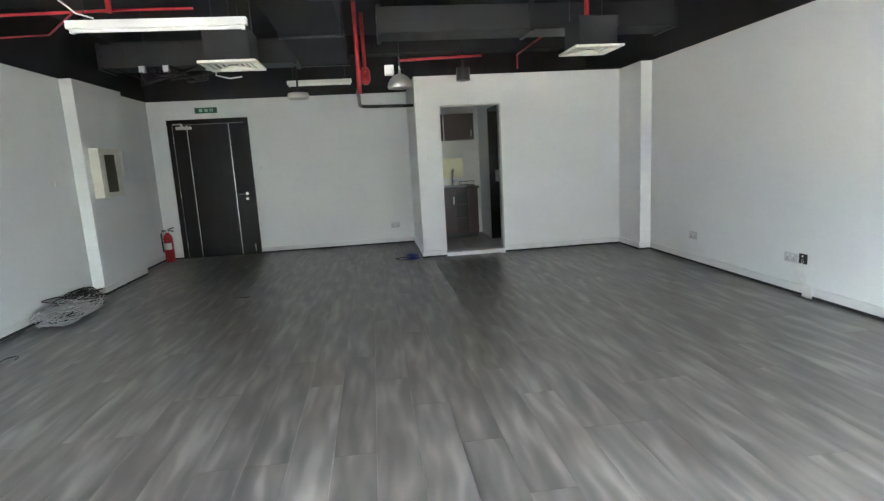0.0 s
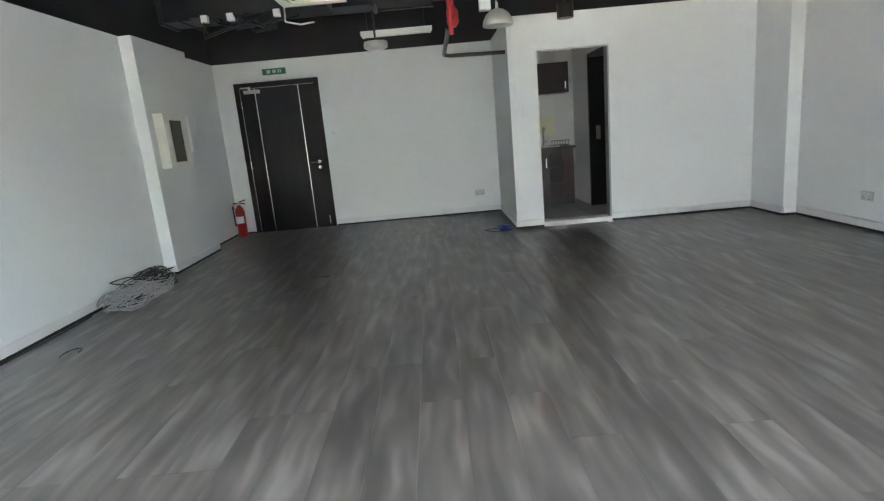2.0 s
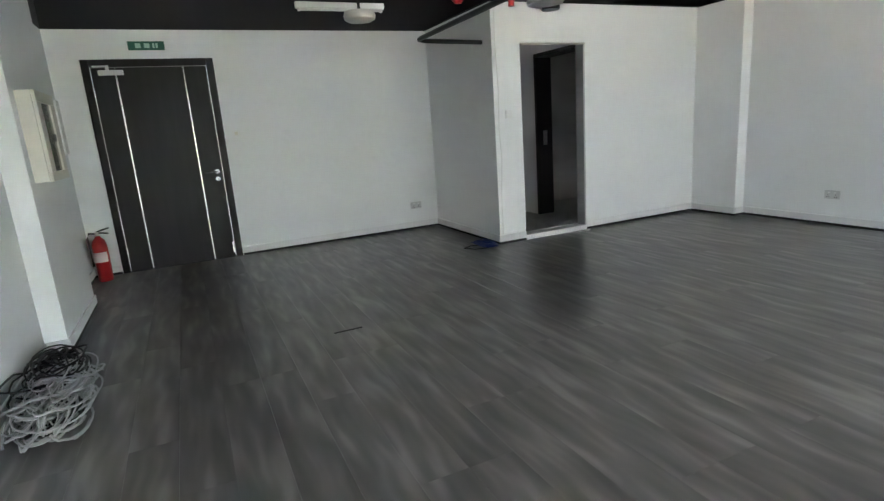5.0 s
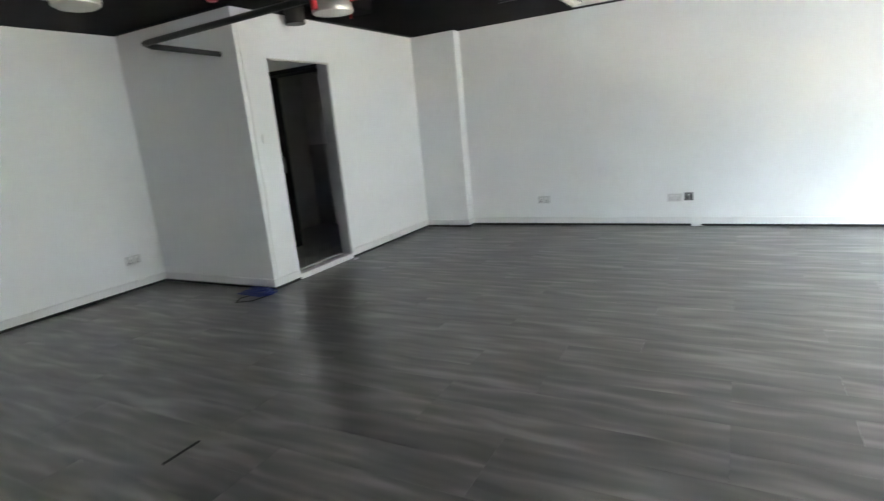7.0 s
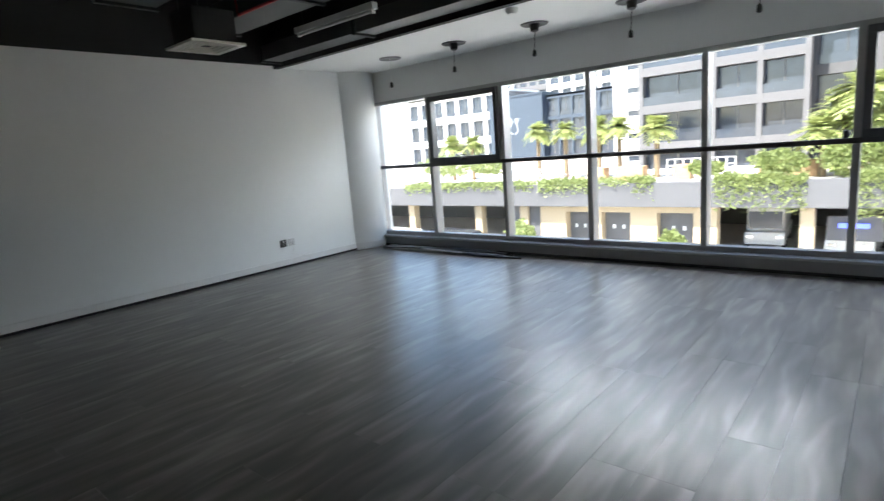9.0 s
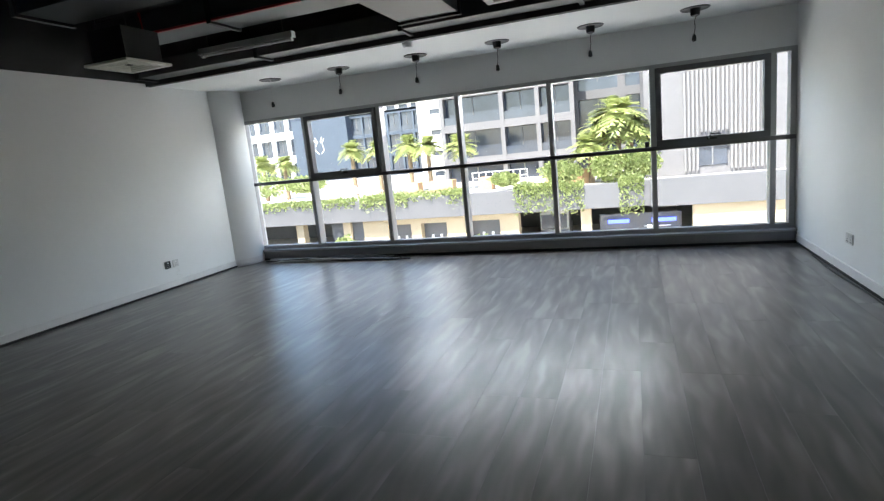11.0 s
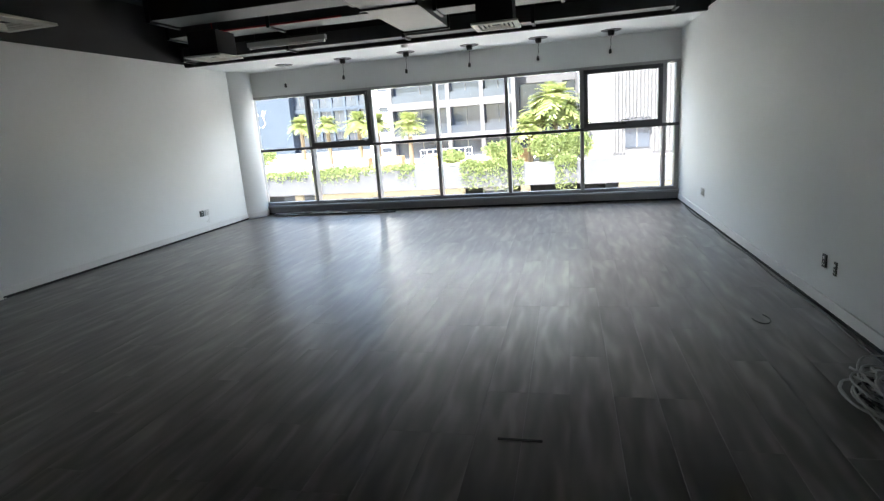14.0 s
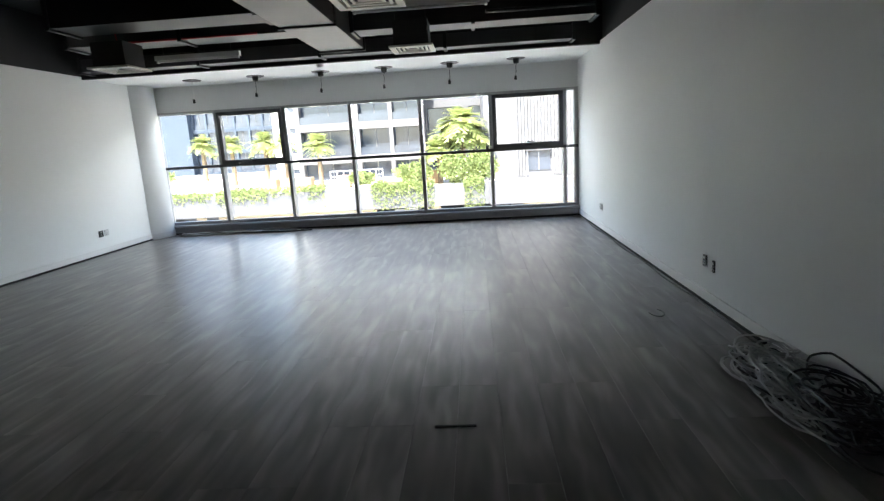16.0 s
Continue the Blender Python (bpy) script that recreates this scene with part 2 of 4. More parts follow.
struct("floor_screed", box(-0.3, 7.3, -9.95, 0.0, -0.25, -0.012), CONC, "grey screed under the laminate floor", "floor")
WL = 0.025
bm = box(-0.2, WL, -9.95, -2.3, -0.012, TOP)
bx(bm, -0.2, 0.0, -2.3, 0.2, -0.012, TOP)
struct("wall_left", bm, PAINT, "smooth white painted side wall", "wall")
struct("pilaster_left", box(0.0, 0.155, -2.38, -1.2, -0.012, TOP, bev=0.006), PAINT, "white painted pilaster standing out from the wall", "pilaster")
bm = box(0.0, 0.262, 0.0, 0.2, -0.012, TOP)
bx(bm, 0.262, 1.466, 0.0, 0.2, 2.152, TOP)
bx(bm, 1.466, 3.95, 0.0, 0.2, -0.012, TOP)
struct("wall_entrance", bm, PAINT, "white painted wall holding the black entrance door", "wall")
struct("wall_right", box(W, W + 0.2, -9.95, 0.4, -0.012, TOP), PAINT, "long smooth white painted wall with low sockets", "wall")
struct("pilaster_right", box(6.80, W, -2.19, -1.56, -0.012, TOP, bev=0.006), PAINT, "white painted pilaster in the corner", "pilaster")
bm = bmesh.new()
rod(bm, (7.16, -9.5, 0), (7.16, -9.5, 2.41), 0.38, seg=64)
struct("round_column", bm, PAINT, "white round column in the window corner", "column", smooth=True)
bm = box(3.95, 4.07, -1.575, 0.25, -0.012, TOP)
bx(bm, 4.07, 4.28, -1.575, -1.455, -0.012, TOP)
bx(bm, 4.28, 5.105, -1.575, -1.455, 2.045, TOP)
bx(bm, 5.105, W, -1.575, -1.455, -0.012, TOP)
struct("wall_pantry", bm, PAINT, "white painted pantry enclosure with a doorless opening", "wall")
bm = box(4.07, 7.0, 0.25, 0.4, 0, 2.43)
struct("wall_pantry_back", bm, WTILE, "white tiled back wall of the pantry", "wall")
bm = box(5.15, 5.35, -0.58, 0.25, 0.05, 2.4)
bx(bm, 5.15, 5.35, -1.455, -0.58, 2.06, 2.4)
struct("wall_pantry_side", bm, PAINT, "white painted inner wall beside the washroom door", "wall")
struct("pantry_ceiling", box(4.07, 7.0, -1.455, 0.25, 2.4, 2.43), PAINT, "plain white pantry ceiling", "ceiling")
struct("wall_washroom", box(6.72, 6.80, -1.455, 0.25, 1.22, 2.4), WTILE, "pale tiled upper washroom wall", "wall")
struct("wall_washroom_lower", box(6.71, 6.80, -1.455, 0.25, 0.05, 1.22), TILED, "grey tiled lower washroom wall", "wall")
struct("pantry_floor", box(4.07, 7.0, -1.50, 0.25, -0.05, 0.05), TILE, "grey tiled raised pantry floor", "floor")
struct("pantry_threshold", box(4.275, 5.11, -1.585, -1.50, -0.012, 0.052, bev=0.004), SKIRT, "white painted threshold of the pantry opening", "threshold")

# upper walls, slab and beam, all painted black
bm = box(-0.2, 0.0, -8.2, 0.2, TOP, HI)
bx(bm, 0.0, W, 0.0, 0.2, TOP, HI)
bx(bm, W, W + 0.2, -8.2, 0.2, TOP, HI)
struct("wall_upper", bm, BLACKP, "black painted band above the white walls", "wall")
struct("ceiling", box(-0.4, 7.4, -10.0, 0.4, HI, HI + 0.25), BLACKP, "black painted concrete slab of the open ceiling", "ceiling")
struct("ceiling_pantry_top", box(3.96, 6.94, -1.57, -0.01, 2.432, 2.45), BLACKP, "black painted top of the pantry enclosure", "ceiling")
bm = box(0.0, W, -4.05, -3.75, 2.78, HI)
bx(bm, 0.0, W, -0.95, -0.7, 2.85, HI)
struct("ceiling_beam", bm, BLACKP, "black painted concrete beams under the slab", "beam")
struct("soffit", box(0.0, W, -9.72, -8.27, 2.41, 2.5), PAINT, "white plasterboard ceiling strip along the windows", "ceiling")
bm = box(0.0, W, -8.27, -8.2, 2.395, HI)
struct("bulkhead", bm, BLACKP, "black painted edge of the plasterboard ceiling", "ceiling")
bm = box(-0.2, W + 0.2, -9.86, -9.72, 2.0, 2.3)
bx(bm, -0.2, W + 0.2, -9.95, -9.72, 2.3, 2.75)
struct("wall_window_head", bm, PAINT, "white painted wall strip above the windows", "wall")
struct("wall_window_base", box(-0.2, W + 0.2, -9.95, -9.62, -0.25, 0.125), KERB, "grey metal-faced kerb under the windows", "wall")
struct("kerb_gap", box(WL, 6.78, -9.62, -9.606, -0.011, 0.028), GAP, "dark joint strip where the kerb meets the laminate", "trim")
struct("window_ledge", box(0.0, W, -9.75, -9.60, 0.125, 0.15, bev=0.004), ALU, "pale grey metal ledge under the windows", "ledge")


def skirting(x0, y0, x1, y1, nx, ny):
    """White skirting board; a near-black strip below it puts the gap's shade into colour."""
    t = 0.014
    ax, bx1 = sorted((x0, x1))
    ay, by = sorted((y0, y1))
    ax, bx1 = (ax + min(0, nx * t), bx1 + max(0, nx * t)) if nx else (ax, bx1)
    ay, by = (ay + min(0, ny * t), by + max(0, ny * t)) if ny else (ay, by)
    b = struct("baseboard", box(ax, bx1, ay, by, 0.025, 0.097, bev=0.003), SKIRT, "white skirting board with a dark gap below it", "baseboard")
    g = 0.001
    part("gap_strip", box(ax + (g if nx < 0 else 0), bx1 - (g if nx > 0 else 0), ay + (g if ny < 0 else 0), by - (g if ny > 0 else 0), -0.01, 0.025), GAP, b, "near-black strip painting the shaded gap under the board")


skirting(WL, -9.6, WL, -2.394, 1, 0)
skirting(0.155, -2.38, 0.155, -1.2, 1, 0)
skirting(WL, -2.38, 0.169, -2.38, 0, -1)
skirting(0, -1.2, 0, 0, 1, 0)
skirting(0.014, 0, 0.255, 0, 0, -1)
skirting(1.475, 0, 3.936, 0, 0, -1)
skirting(3.95, -1.575, 3.95, -0.014, -1, 0)
skirting(3.936, -1.575, 4.275, -1.575, 0, -1)
skirting(5.11, -1.575, 6.786, -1.575, 0, -1)
skirting(6.80, -2.19, 6.80, -1.589, -1, 0)
skirting(6.80, -2.19, 6.936, -2.19, 0, -1)
skirting(W, -9.2, W, -2.204, -1, 0)


bm = rod(bmesh.new(), (7.16, -9.5, 0.024), (7.16, -9.5, 0.095), 0.392, seg=64)
struct("column_baseboard", bm, SKIRT, "white skirting curved round the column", "baseboard", smooth=True)


# ---- windows ----
MUL = [6.905, 5.87, 4.73, 3.65, 2.52, 1.40, 0.235, 0.055]
win = thing("window_1", "long aluminium window band of fixed and top-hung panes", "window", kind="structure", at=(3.4, WIN, 0.15))
inv = Matrix.Translation((-3.4, -WIN, -0.15))


def wpart(name, bm, m, label="", parent=win):
    bm.transform(inv)
    return part(name, bm, m, parent, label)


wpart("window_frame", box(0.0, W, -9.80, -9.70, 0.15, 0.20, bev=0.004), ALU)
wpart("window_frame", box(0.0, W, -9.80, -9.70, 1.965, 2.01, bev=0.004), ALU)
wpart("transom", box(0.0, W, -9.80, -9.70, 1.085, 1.13, bev=0.004), ALUD)
for x in MUL:
    wpart("mullion", box(x - 0.028, x + 0.028, -9.835, -9.69, 0.2, 1.085, bev=0.004), ALU)
    wpart("mullion", box(x - 0.028, x + 0.028, -9.835, -9.69, 1.13, 1.965, bev=0.004), ALU)
for a, b in zip(MUL, MUL[1:]):
    for z0, z1 in ((0.2, 1.085), (1.13, 1.965)):
        p = wpart("pane", box(b + 0.028, a - 0.028, -9.775, -9.769, z0, z1), GLASS)
        p.visible_shadow = False
    if a in (5.87, 1.40):
        s = bmesh.new()
        l, r = b + 0.03, a - 0.03
        for q in ((l, r, 1.13, 1.195), (l, r, 1.905, 1.965), (l, l + 0.06, 1.195, 1.905), (r - 0.06, r, 1.195, 1.905)):
            bx(s, q[0], q[1], -9.76, -9.66, q[2], q[3], bev=0.004)
        sash = wpart("sash", s, ALUD, "dark top-hung opening sash")
        h = bmesh.new()
        cx = (l + r) / 2
        bx(h, cx - 0.05, cx + 0.05, -9.66, -9.645, 1.155, 1.18, bev=0.003)
        tube(h, [(cx + 0.03, -9.645, 1.17), (cx + 0.03, -9.60, 1.19), (cx + 0.02, -9.59, 1.215), (cx - 0.06, -9.59, 1.215), (cx - 0.08, -9.60, 1.205)], 0.009, 8)
        wpart("handle", h, BPLAST, "dark cam handle", sash)
bm = bmesh.new()
lathe(bm, [(0.02, 0), (0.025, 0.02), (0.022, 0.06), (0.01, 0.065)], (1.47, -9.68, 1.131), 12)
solid("window_stop", bm, BPLAST, "small dark window stop on the transom", "window stop")


# ---- entrance door ----
door = thing("door_1", "closed black wood-veneer entrance door with two silver strips", "door", kind="structure", at=(0.864, 0, 0))


def dpart(name, bm, m, label="", parent=door, smooth=False):
    bm.transform(Matrix.Translation((-0.864, 0, 0)))
    return part(name, bm, m, parent, label, smooth)


dpart("door_frame", box(0.262, 0.335, -0.018, 0.12, 0, 2.15, bev=0.004), DOORW)
dpart("door_frame", box(1.393, 1.466, -0.018, 0.12, 0, 2.15, bev=0.004), DOORW)
dpart("door_frame", box(0.335, 1.393, -0.018, 0.12, 2.077, 2.15, bev=0.004), DOORW)
leaf = dpart("door_leaf", box(0.338, 1.39, 0.004, 0.06, 0.006, 2.074, bev=0.003), DOORW)
for x in (0.548, 1.168):
    dpart("strip", box(x - 0.006, x + 0.006, -0.001, 0.006, 0.008, 2.07), CHROME, "inlaid bright metal strip", leaf)
h = bmesh.new()
lathe(h, [(0.026, 0), (0.026, 0.01), (0.012, 0.012), (0.012, 0.045)], seg=16)
h.transform(Matrix.Translation((1.335, 0.004, 0.97)) @ Matrix.Rotation(radians(90), 4, "X"))
tube(h, [(1.335, -0.04, 0.97), (1.30, -0.048, 0.97), (1.22, -0.048, 0.968)], 0.009, 8)
dpart("handle", h, CHROME, "chrome lever handle", leaf, True)
h = bmesh.new()
lathe(h, [(0.024, 0), (0.024, 0.012), (0.012, 0.014), (0.01, 0.018)], seg=16)
h.transform(Matrix.Translation((1.335, 0.004, 0.89)) @ Matrix.Rotation(radians(90), 4, "X"))
dpart("lock", h, CHROME, "round chrome lock cylinder", leaf, True)
h = box(0.40, 0.62, -0.055, 0.003, 2.0, 2.045, bev=0.008)
bx(h, 0.47, 0.50, -0.05, -0.03, 2.045, 2.075, bev=0.004)
bx(h, 0.36, 0.50, -0.045, -0.035, 2.075, 2.09, bev=0.003)
dpart("door_closer", h, STEEL, "silver overhead door closer", leaf)
for z in (0.22, 1.0, 1.85):
    dpart("hinge", rod(bmesh.new(), (0.337, -0.006, z - 0.05), (0.337, -0.006, z + 0.05), 0.008), CHROME, "steel hinge", leaf, True)
dpart("bolt", box(1.37, 1.384, -0.008, 0.006, 0.05, 0.17, bev=0.003), CHROME, "steel flush bolt", leaf)
struct("door_threshold", box(0.335, 1.393, -0.01, 0.1, -0.01, 0.004), GAP, "dark threshold strip under the door", "threshold")

# exit sign
sign = thing("exit_sign", "green emergency exit sign fixed above the door", "exit sign", at=(0.865, -0.006, 2.275))
part("panel", box(-0.165, 0.165, -0.012, 0.004, -0.042, 0.042, bev=0.004), GREEN, sign)
SYM = mat("pale_green_print", (0.35, 0.55, 0.45), 0.5)
for x0, x1 in ((-0.10, -0.05), (-0.02, 0.03), (0.055, 0.075), (0.085, 0.105)):
    part("symbol", box(x0, x1, -0.015, -0.012, -0.022, 0.022), SYM, sign, "pale pictogram mark")

# fire extinguisher
ext = thing("fire_extinguisher", "red fire extinguisher standing on the floor by the door", "fire extinguisher", at=(0.13, -0.22, 0.0))
part("cylinder", lathe(bmesh.new(), [(0.06, 0), (0.067, 0.015), (0.067, 0.36), (0.056, 0.41), (0.028, 0.44), (0.024, 0.46)], seg=28), RED, ext, smooth=True)
bm = bmesh.new()
for i in range(9):
    a0 = radians(200 + i * 14)
    a1 = radians(200 + i * 14 + 14)
    vs = [bm.verts.new((0.0685 * math.cos(a), 0.0685 * math.sin(a), z)) for a, z in ((a0, 0.2), (a1, 0.2), (a1, 0.3), (a0, 0.3))]
    bm.faces.new(vs)
part("label_sticker", bm, WPLAST, ext, "white instruction label")
h = rod(bmesh.new(), (0, 0, 0.45), (0, 0, 0.5), 0.02)
part("valve", h, SILVER, ext, "metal valve", True)
h = bmesh.new()
tube(h, [(0.0, 0, 0.5), (0.05, -0.01, 0.515), (0.11, -0.02, 0.53)], 0.008, 8)
tube(h, [(0.0, 0, 0.49), (0.05, -0.01, 0.485), (0.10, -0.02, 0.475)], 0.008, 8)
part("handle", h, BPLAST, ext, "black squeeze handle")
h = bmesh.new()
tube(h, [(-0.02, 0, 0.485), (-0.07, 0.0, 0.49), (-0.088, -0.01, 0.44), (-0.082, -0.02, 0.3), (-0.078, -0.02, 0.16)], 0.011, 8)
part("hose", h, BPLAST, ext, "black rubber hose", True)


# ---- wall fittings ----
db = thing("distribution_board", "cream electrical panel with a smoked cover on the pilaster", "electrical panel", at=(0.155, -2.0, 1.395))
part("cabinet", box(0.0, 0.085, -0.27, 0.26, -0.285, 0.285, bev=0.006), CREAM, db)
bm = bmesh.new()
for q in ((-0.27, 0.26, 0.215, 0.285), (-0.27, 0.26, -0.285, -0.225), (-0.27, -0.14, -0.225, 0.215), (0.14, 0.26, -0.225, 0.215)):
    bx(bm, 0.085, 0.105, q[0], q[1], q[2], q[3], bev=0.005)
part("rim", bm, CREAM, db, "raised cream rim")
part("cover", box(0.085, 0.093, -0.14, 0.14, -0.225, 0.215), SMOKE, db, "smoked window of the panel")
part("hinge", rod(bmesh.new(), (0.096, -0.145, -0.18), (0.096, -0.145, 0.17), 0.006), CREAM, db, smooth=True)
part("latch", box(0.093, 0.101, 0.105, 0.13, -0.03, 0.02, bev=0.002), BPLAST, db, "small dark latch")
db2 = thing("junction_box", "small white junction box beside the electrical panel", "junction box", at=(0.155, -1.64, 1.465))
part("body", box(0, 0.10, -0.07, 0.07, -0.20, 0.20, bev=0.008), WPLAST, db2)
part("lid", box(0.10, 0.112, -0.062, 0.062, -0.19, 0.19, bev=0.004), WPLAST, db2)


def socket(at, face, dark=False, wide=0.146, label="white double wall socket near the floor"):
    """A wall socket plate with its rocker switches and pin holes; face: the way it looks, in degrees."""
    ob = thing("wall_socket", label, "socket", "low wall sockets", at=at)
    ob.rotation_euler = (0, 0, radians(face))
    part("plate", box(-wide / 2, wide / 2, -0.009, 0.003, -0.043, 0.043, bev=0.003), BPLAST if dark else SOCK, ob)
    for s in ((-0.25, 0.25) if wide > 0.1 else (0.0,)):
        for dx, dz in ((0, -0.005), (-0.011, -0.024), (0.011, -0.024)):
            part("pin_hole", box(s * wide + dx - 0.003, s * wide + dx + 0.003, -0.0105, -0.009, dz - 0.005, dz + 0.005), WPLAST if dark else BPLAST, ob)
    for s in ((-0.2, 0.2) if wide > 0.1 else (0.0,)):
        part("rocker", box(s * wide - 0.008, s * wide + 0.008, -0.013, -0.009, 0.014, 0.03, bev=0.001), WPLAST, ob, "rocker switch")
    return ob


GREYS = "grey-white double wall socket near the floor"
socket((3.645, 0, 0.305), 0)
socket((W, -3.17, 0.314), -90, label=GREYS)
socket((W, -4.66, 0.314), -90)
socket((W, -4.80, 0.324), -90, True, 0.086, "black data outlet beside a white socket")
socket((W, -8.02, 0.30), -90, True, 0.086, "black data outlet by the window corner")
socket((W, -8.14, 0.30), -90, False, 0.086, "white single socket beside a black outlet")
socket((WL, -4.83, 0.314), 90, True, 0.055, "black data outlet beside a grey socket")
socket((WL, -4.68, 0.30), 90, True, 0.035, "narrow dark outlet above the skirting")
socket((WL, -8.13, 0.316), 90, label=GREYS)
sw = thing("wall_switch", "small white wall switch beside the door", "switch", at=(1.59, 0, 1.36))
part("plate", box(-0.043, 0.043, -0.009, 0.003, -0.03, 0.03, bev=0.003), WPLAST, sw)
part("rocker", box(-0.016, 0.016, -0.013, -0.009, -0.018, 0.018, bev=0.002), CREAM, sw, "cream rocker")
sw2 = thing("wall_switch", "white switch plate on the pilaster", "switch", at=(WL, -2.75, 1.30))
part("plate", box(-0.003, 0.009, -0.04, 0.04, -0.04, 0.04, bev=0.003), WPLAST, sw2)
sw3 = thing("wall_switch", "white switch plate beside the pantry opening", "switch", at=(4.12, -1.575, 1.35))
part("plate", box(-0.04, 0.04, -0.009, 0.003, -0.04, 0.04, bev=0.003), WPLAST, sw3)

# a loose white lead hanging from the outlet, and junction at the skirting
bm = bmesh.new()
tube(bm, [(6.94, -4.8, 0.29), (6.925, -4.82, 0.2), (6.93, -4.88, 0.1), (6.92, -4.86, 0.03), (6.915, -4.95, 0.006)], 0.004)
tube(bm, [(6.94, -4.72, 0.29), (6.93, -4.78, 0.16), (6.925, -4.9, 0.05), (6.90, -4.9, 0.006)], 0.003)
solid("loose_lead", bm, WPLAST, "thin white leads hanging from the wall outlet", "cable")
solid("skirting_joint", box(6.925, 6.938, -4.93, -4.83, 0.0, 0.10, bev=0.003), WPLAST, "white filler piece in the skirting", "skirting piece")
bm = bmesh.new()
tube(bm, [(3.99, -1.58, 2.4), (3.985, -1.585, 2.0), (4.0, -1.59, 1.6), (3.99, -1.585, 1.2), (4.005, -1.59, 0.9), (3.985, -1.585, 0.5), (3.98, -1.592, 0.1)], 0.004)
solid("corner_lead", bm, WPLAST, "thin white wire running down the pantry corner", "cable")
bm = bmesh.new()
tube(bm, [(6.945, -8.14, 0.26), (6.93, -8.16, 0.2), (6.935, -8.1, 0.17), (6.93, -8.2, 0.13)], 0.003)
solid("loose_lead", bm, WPLAST, "short white lead below the corner outlet", "cable")

# ---- ceiling services ----
def diffuser(x, y, z=2.2):
    ob = thing("ceiling_diffuser", "white square louvred air diffuser hanging below a black plenum box", "air diffuser", "hanging air diffusers", at=(x, y, z))
    part("plenum", box(-0.17, 0.17, -0.17, 0.17, 0.02, 0.26, bev=0.004), BLACKP, ob, "black plenum box")
    f = bmesh.new()
    for q in ((-0.215, 0.215, -0.215, -0.165), (-0.215, 0.215, 0.165, 0.215), (-0.215, -0.165, -0.165, 0.165), (0.165, 0.215, -0.165, 0.165)):
        bx(f, *q, 0.0, 0.02, bev=0.003)
    part("frame", f, CREAM, ob, "cream white metal rim")
    for i in range(3):
        r = 0.145 - 0.042 * i
        s = bmesh.new()
        for q in ((-r, r, -r, -r + 0.018), (-r, r, r - 0.018, r), (-r, -r + 0.018, -r + 0.018, r - 0.018), (r - 0.018, r, -r + 0.018, r - 0.018)):
            bx(s, *q, 0.004 + 0.004 * i, 0.016 + 0.003 * i)
        part("louvre", s, CREAM, ob)
    for sx in (-0.15, 0.15):
        part("hanger", rod(bmesh.new(), (sx, 0.1, 0.26), (sx, 0.1, HI - z), 0.004, seg=6), DUCTG, ob, "thin suspension rod")
    return ob


diffuser(2.30, -4.32, 2.15)
for q in ((5.3, -4.2), (5.3, -6.5), (2.25, -6.5)):
    diffuser(*q)


def batten(x, y, l=1.2, z=2.35):
    ob = thing("batten_light", "unlit white fluorescent batten light hung from the black ceiling", "ceiling light", "batten lights", at=(x, y, z))
    b = box(-l / 2, l / 2, -0.03, 0.03, 0.02, 0.075, bev=0.004)
    part("housing", b, WPLAST, ob)
    part("tube", rod(bmesh.new(), (-l / 2 + 0.03, 0, 0.008), (l / 2 - 0.03, 0, 0.008), 0.013), mat("unlit_tube", (0.8, 0.8, 0.78), 0.25), ob, "white fluorescent tube", True)
    for s in (-1, 1):
        part("lamp_holder", box(s * (l / 2 - 0.03) - 0.012, s * (l / 2 - 0.03) + 0.012, -0.018, 0.018, -0.008, 0.024, bev=0.003), WPLAST, ob)
    for s in (-0.4, 0.4):
        part("hanger", rod(bmesh.new(), (s * l, 0, 0.08), (s * l, 0, HI - z), 0.004, seg=6), DUCTG, ob, "thin suspension rod")
    return ob


batten(1.92, -4.74, 1.2, 2.34)
batten(4.95, -7.5, 1.05, 2.42)
batten(2.1, -5.8, 1.2, 2.42)
batten(2.68, -0.82, 0.9, 2.47)

# ducts
def duct(name, x0, x1, y0, y1, z0, z1, label, along, m=DUCT, step=1.1):
    ob = thing(name, label, "air duct", at=((x0 + x1) / 2, (y0 + y1) / 2, z0))
    cx, cy = (x0 + x1) / 2, (y0 + y1) / 2
    part("duct_body", box(x0 - cx, x1 - cx, y0 - cy, y1 - cy, 0, z1 - z0, bev=0.006), m, ob)
    n = max(1, int((x1 - x0 if along == "x" else y1 - y0) / step))
    for i in range(n + 1):
        k = i / n
        if along == "x":
            px = x0 - cx + k * (x1 - x0)
            b = box(px - 0.02, px + 0.02, y0 - cy - 0.02, y1 - cy + 0.02, -0.02, z1 - z0 + 0.02)
        else:
            py = y0 - cy + k * (y1 - y0)
            b = box(x0 - cx - 0.02, x1 - cx + 0.02, py - 0.02, py + 0.02, -0.02, z1 - z0 + 0.02)
        part("flange", b, DUCT, ob)
    return ob


duct("main_duct", 2.55, 3.13, -4.9, -1.8, 2.58, 2.88, "black painted main air duct under the slab", "y", BLACKP, 1.2)
# Continues the black duct; the lighter grey puts daylight from the windows into colour.
duct("main_duct", 3.0, 3.55, -7.88, -4.95, 2.48, 2.78, "rectangular black main air duct, window light painted in as grey", "y", DUCTG, 1.2)
duct("branch_duct", 3.57, 5.5, -6.25, -5.85, 2.5, 2.75, "black painted branch duct leading off the main duct", "x")
duct("branch_duct", 3.57, 6.2, -7.35, -7.0, 2.56, 2.75, "flat dark grey branch duct near the windows", "x", DUCTG)
duct("branch_duct", 0.3, 2.97, -7.45, -7.1, 2.54, 2.78, "black painted branch duct near the windows", "x")
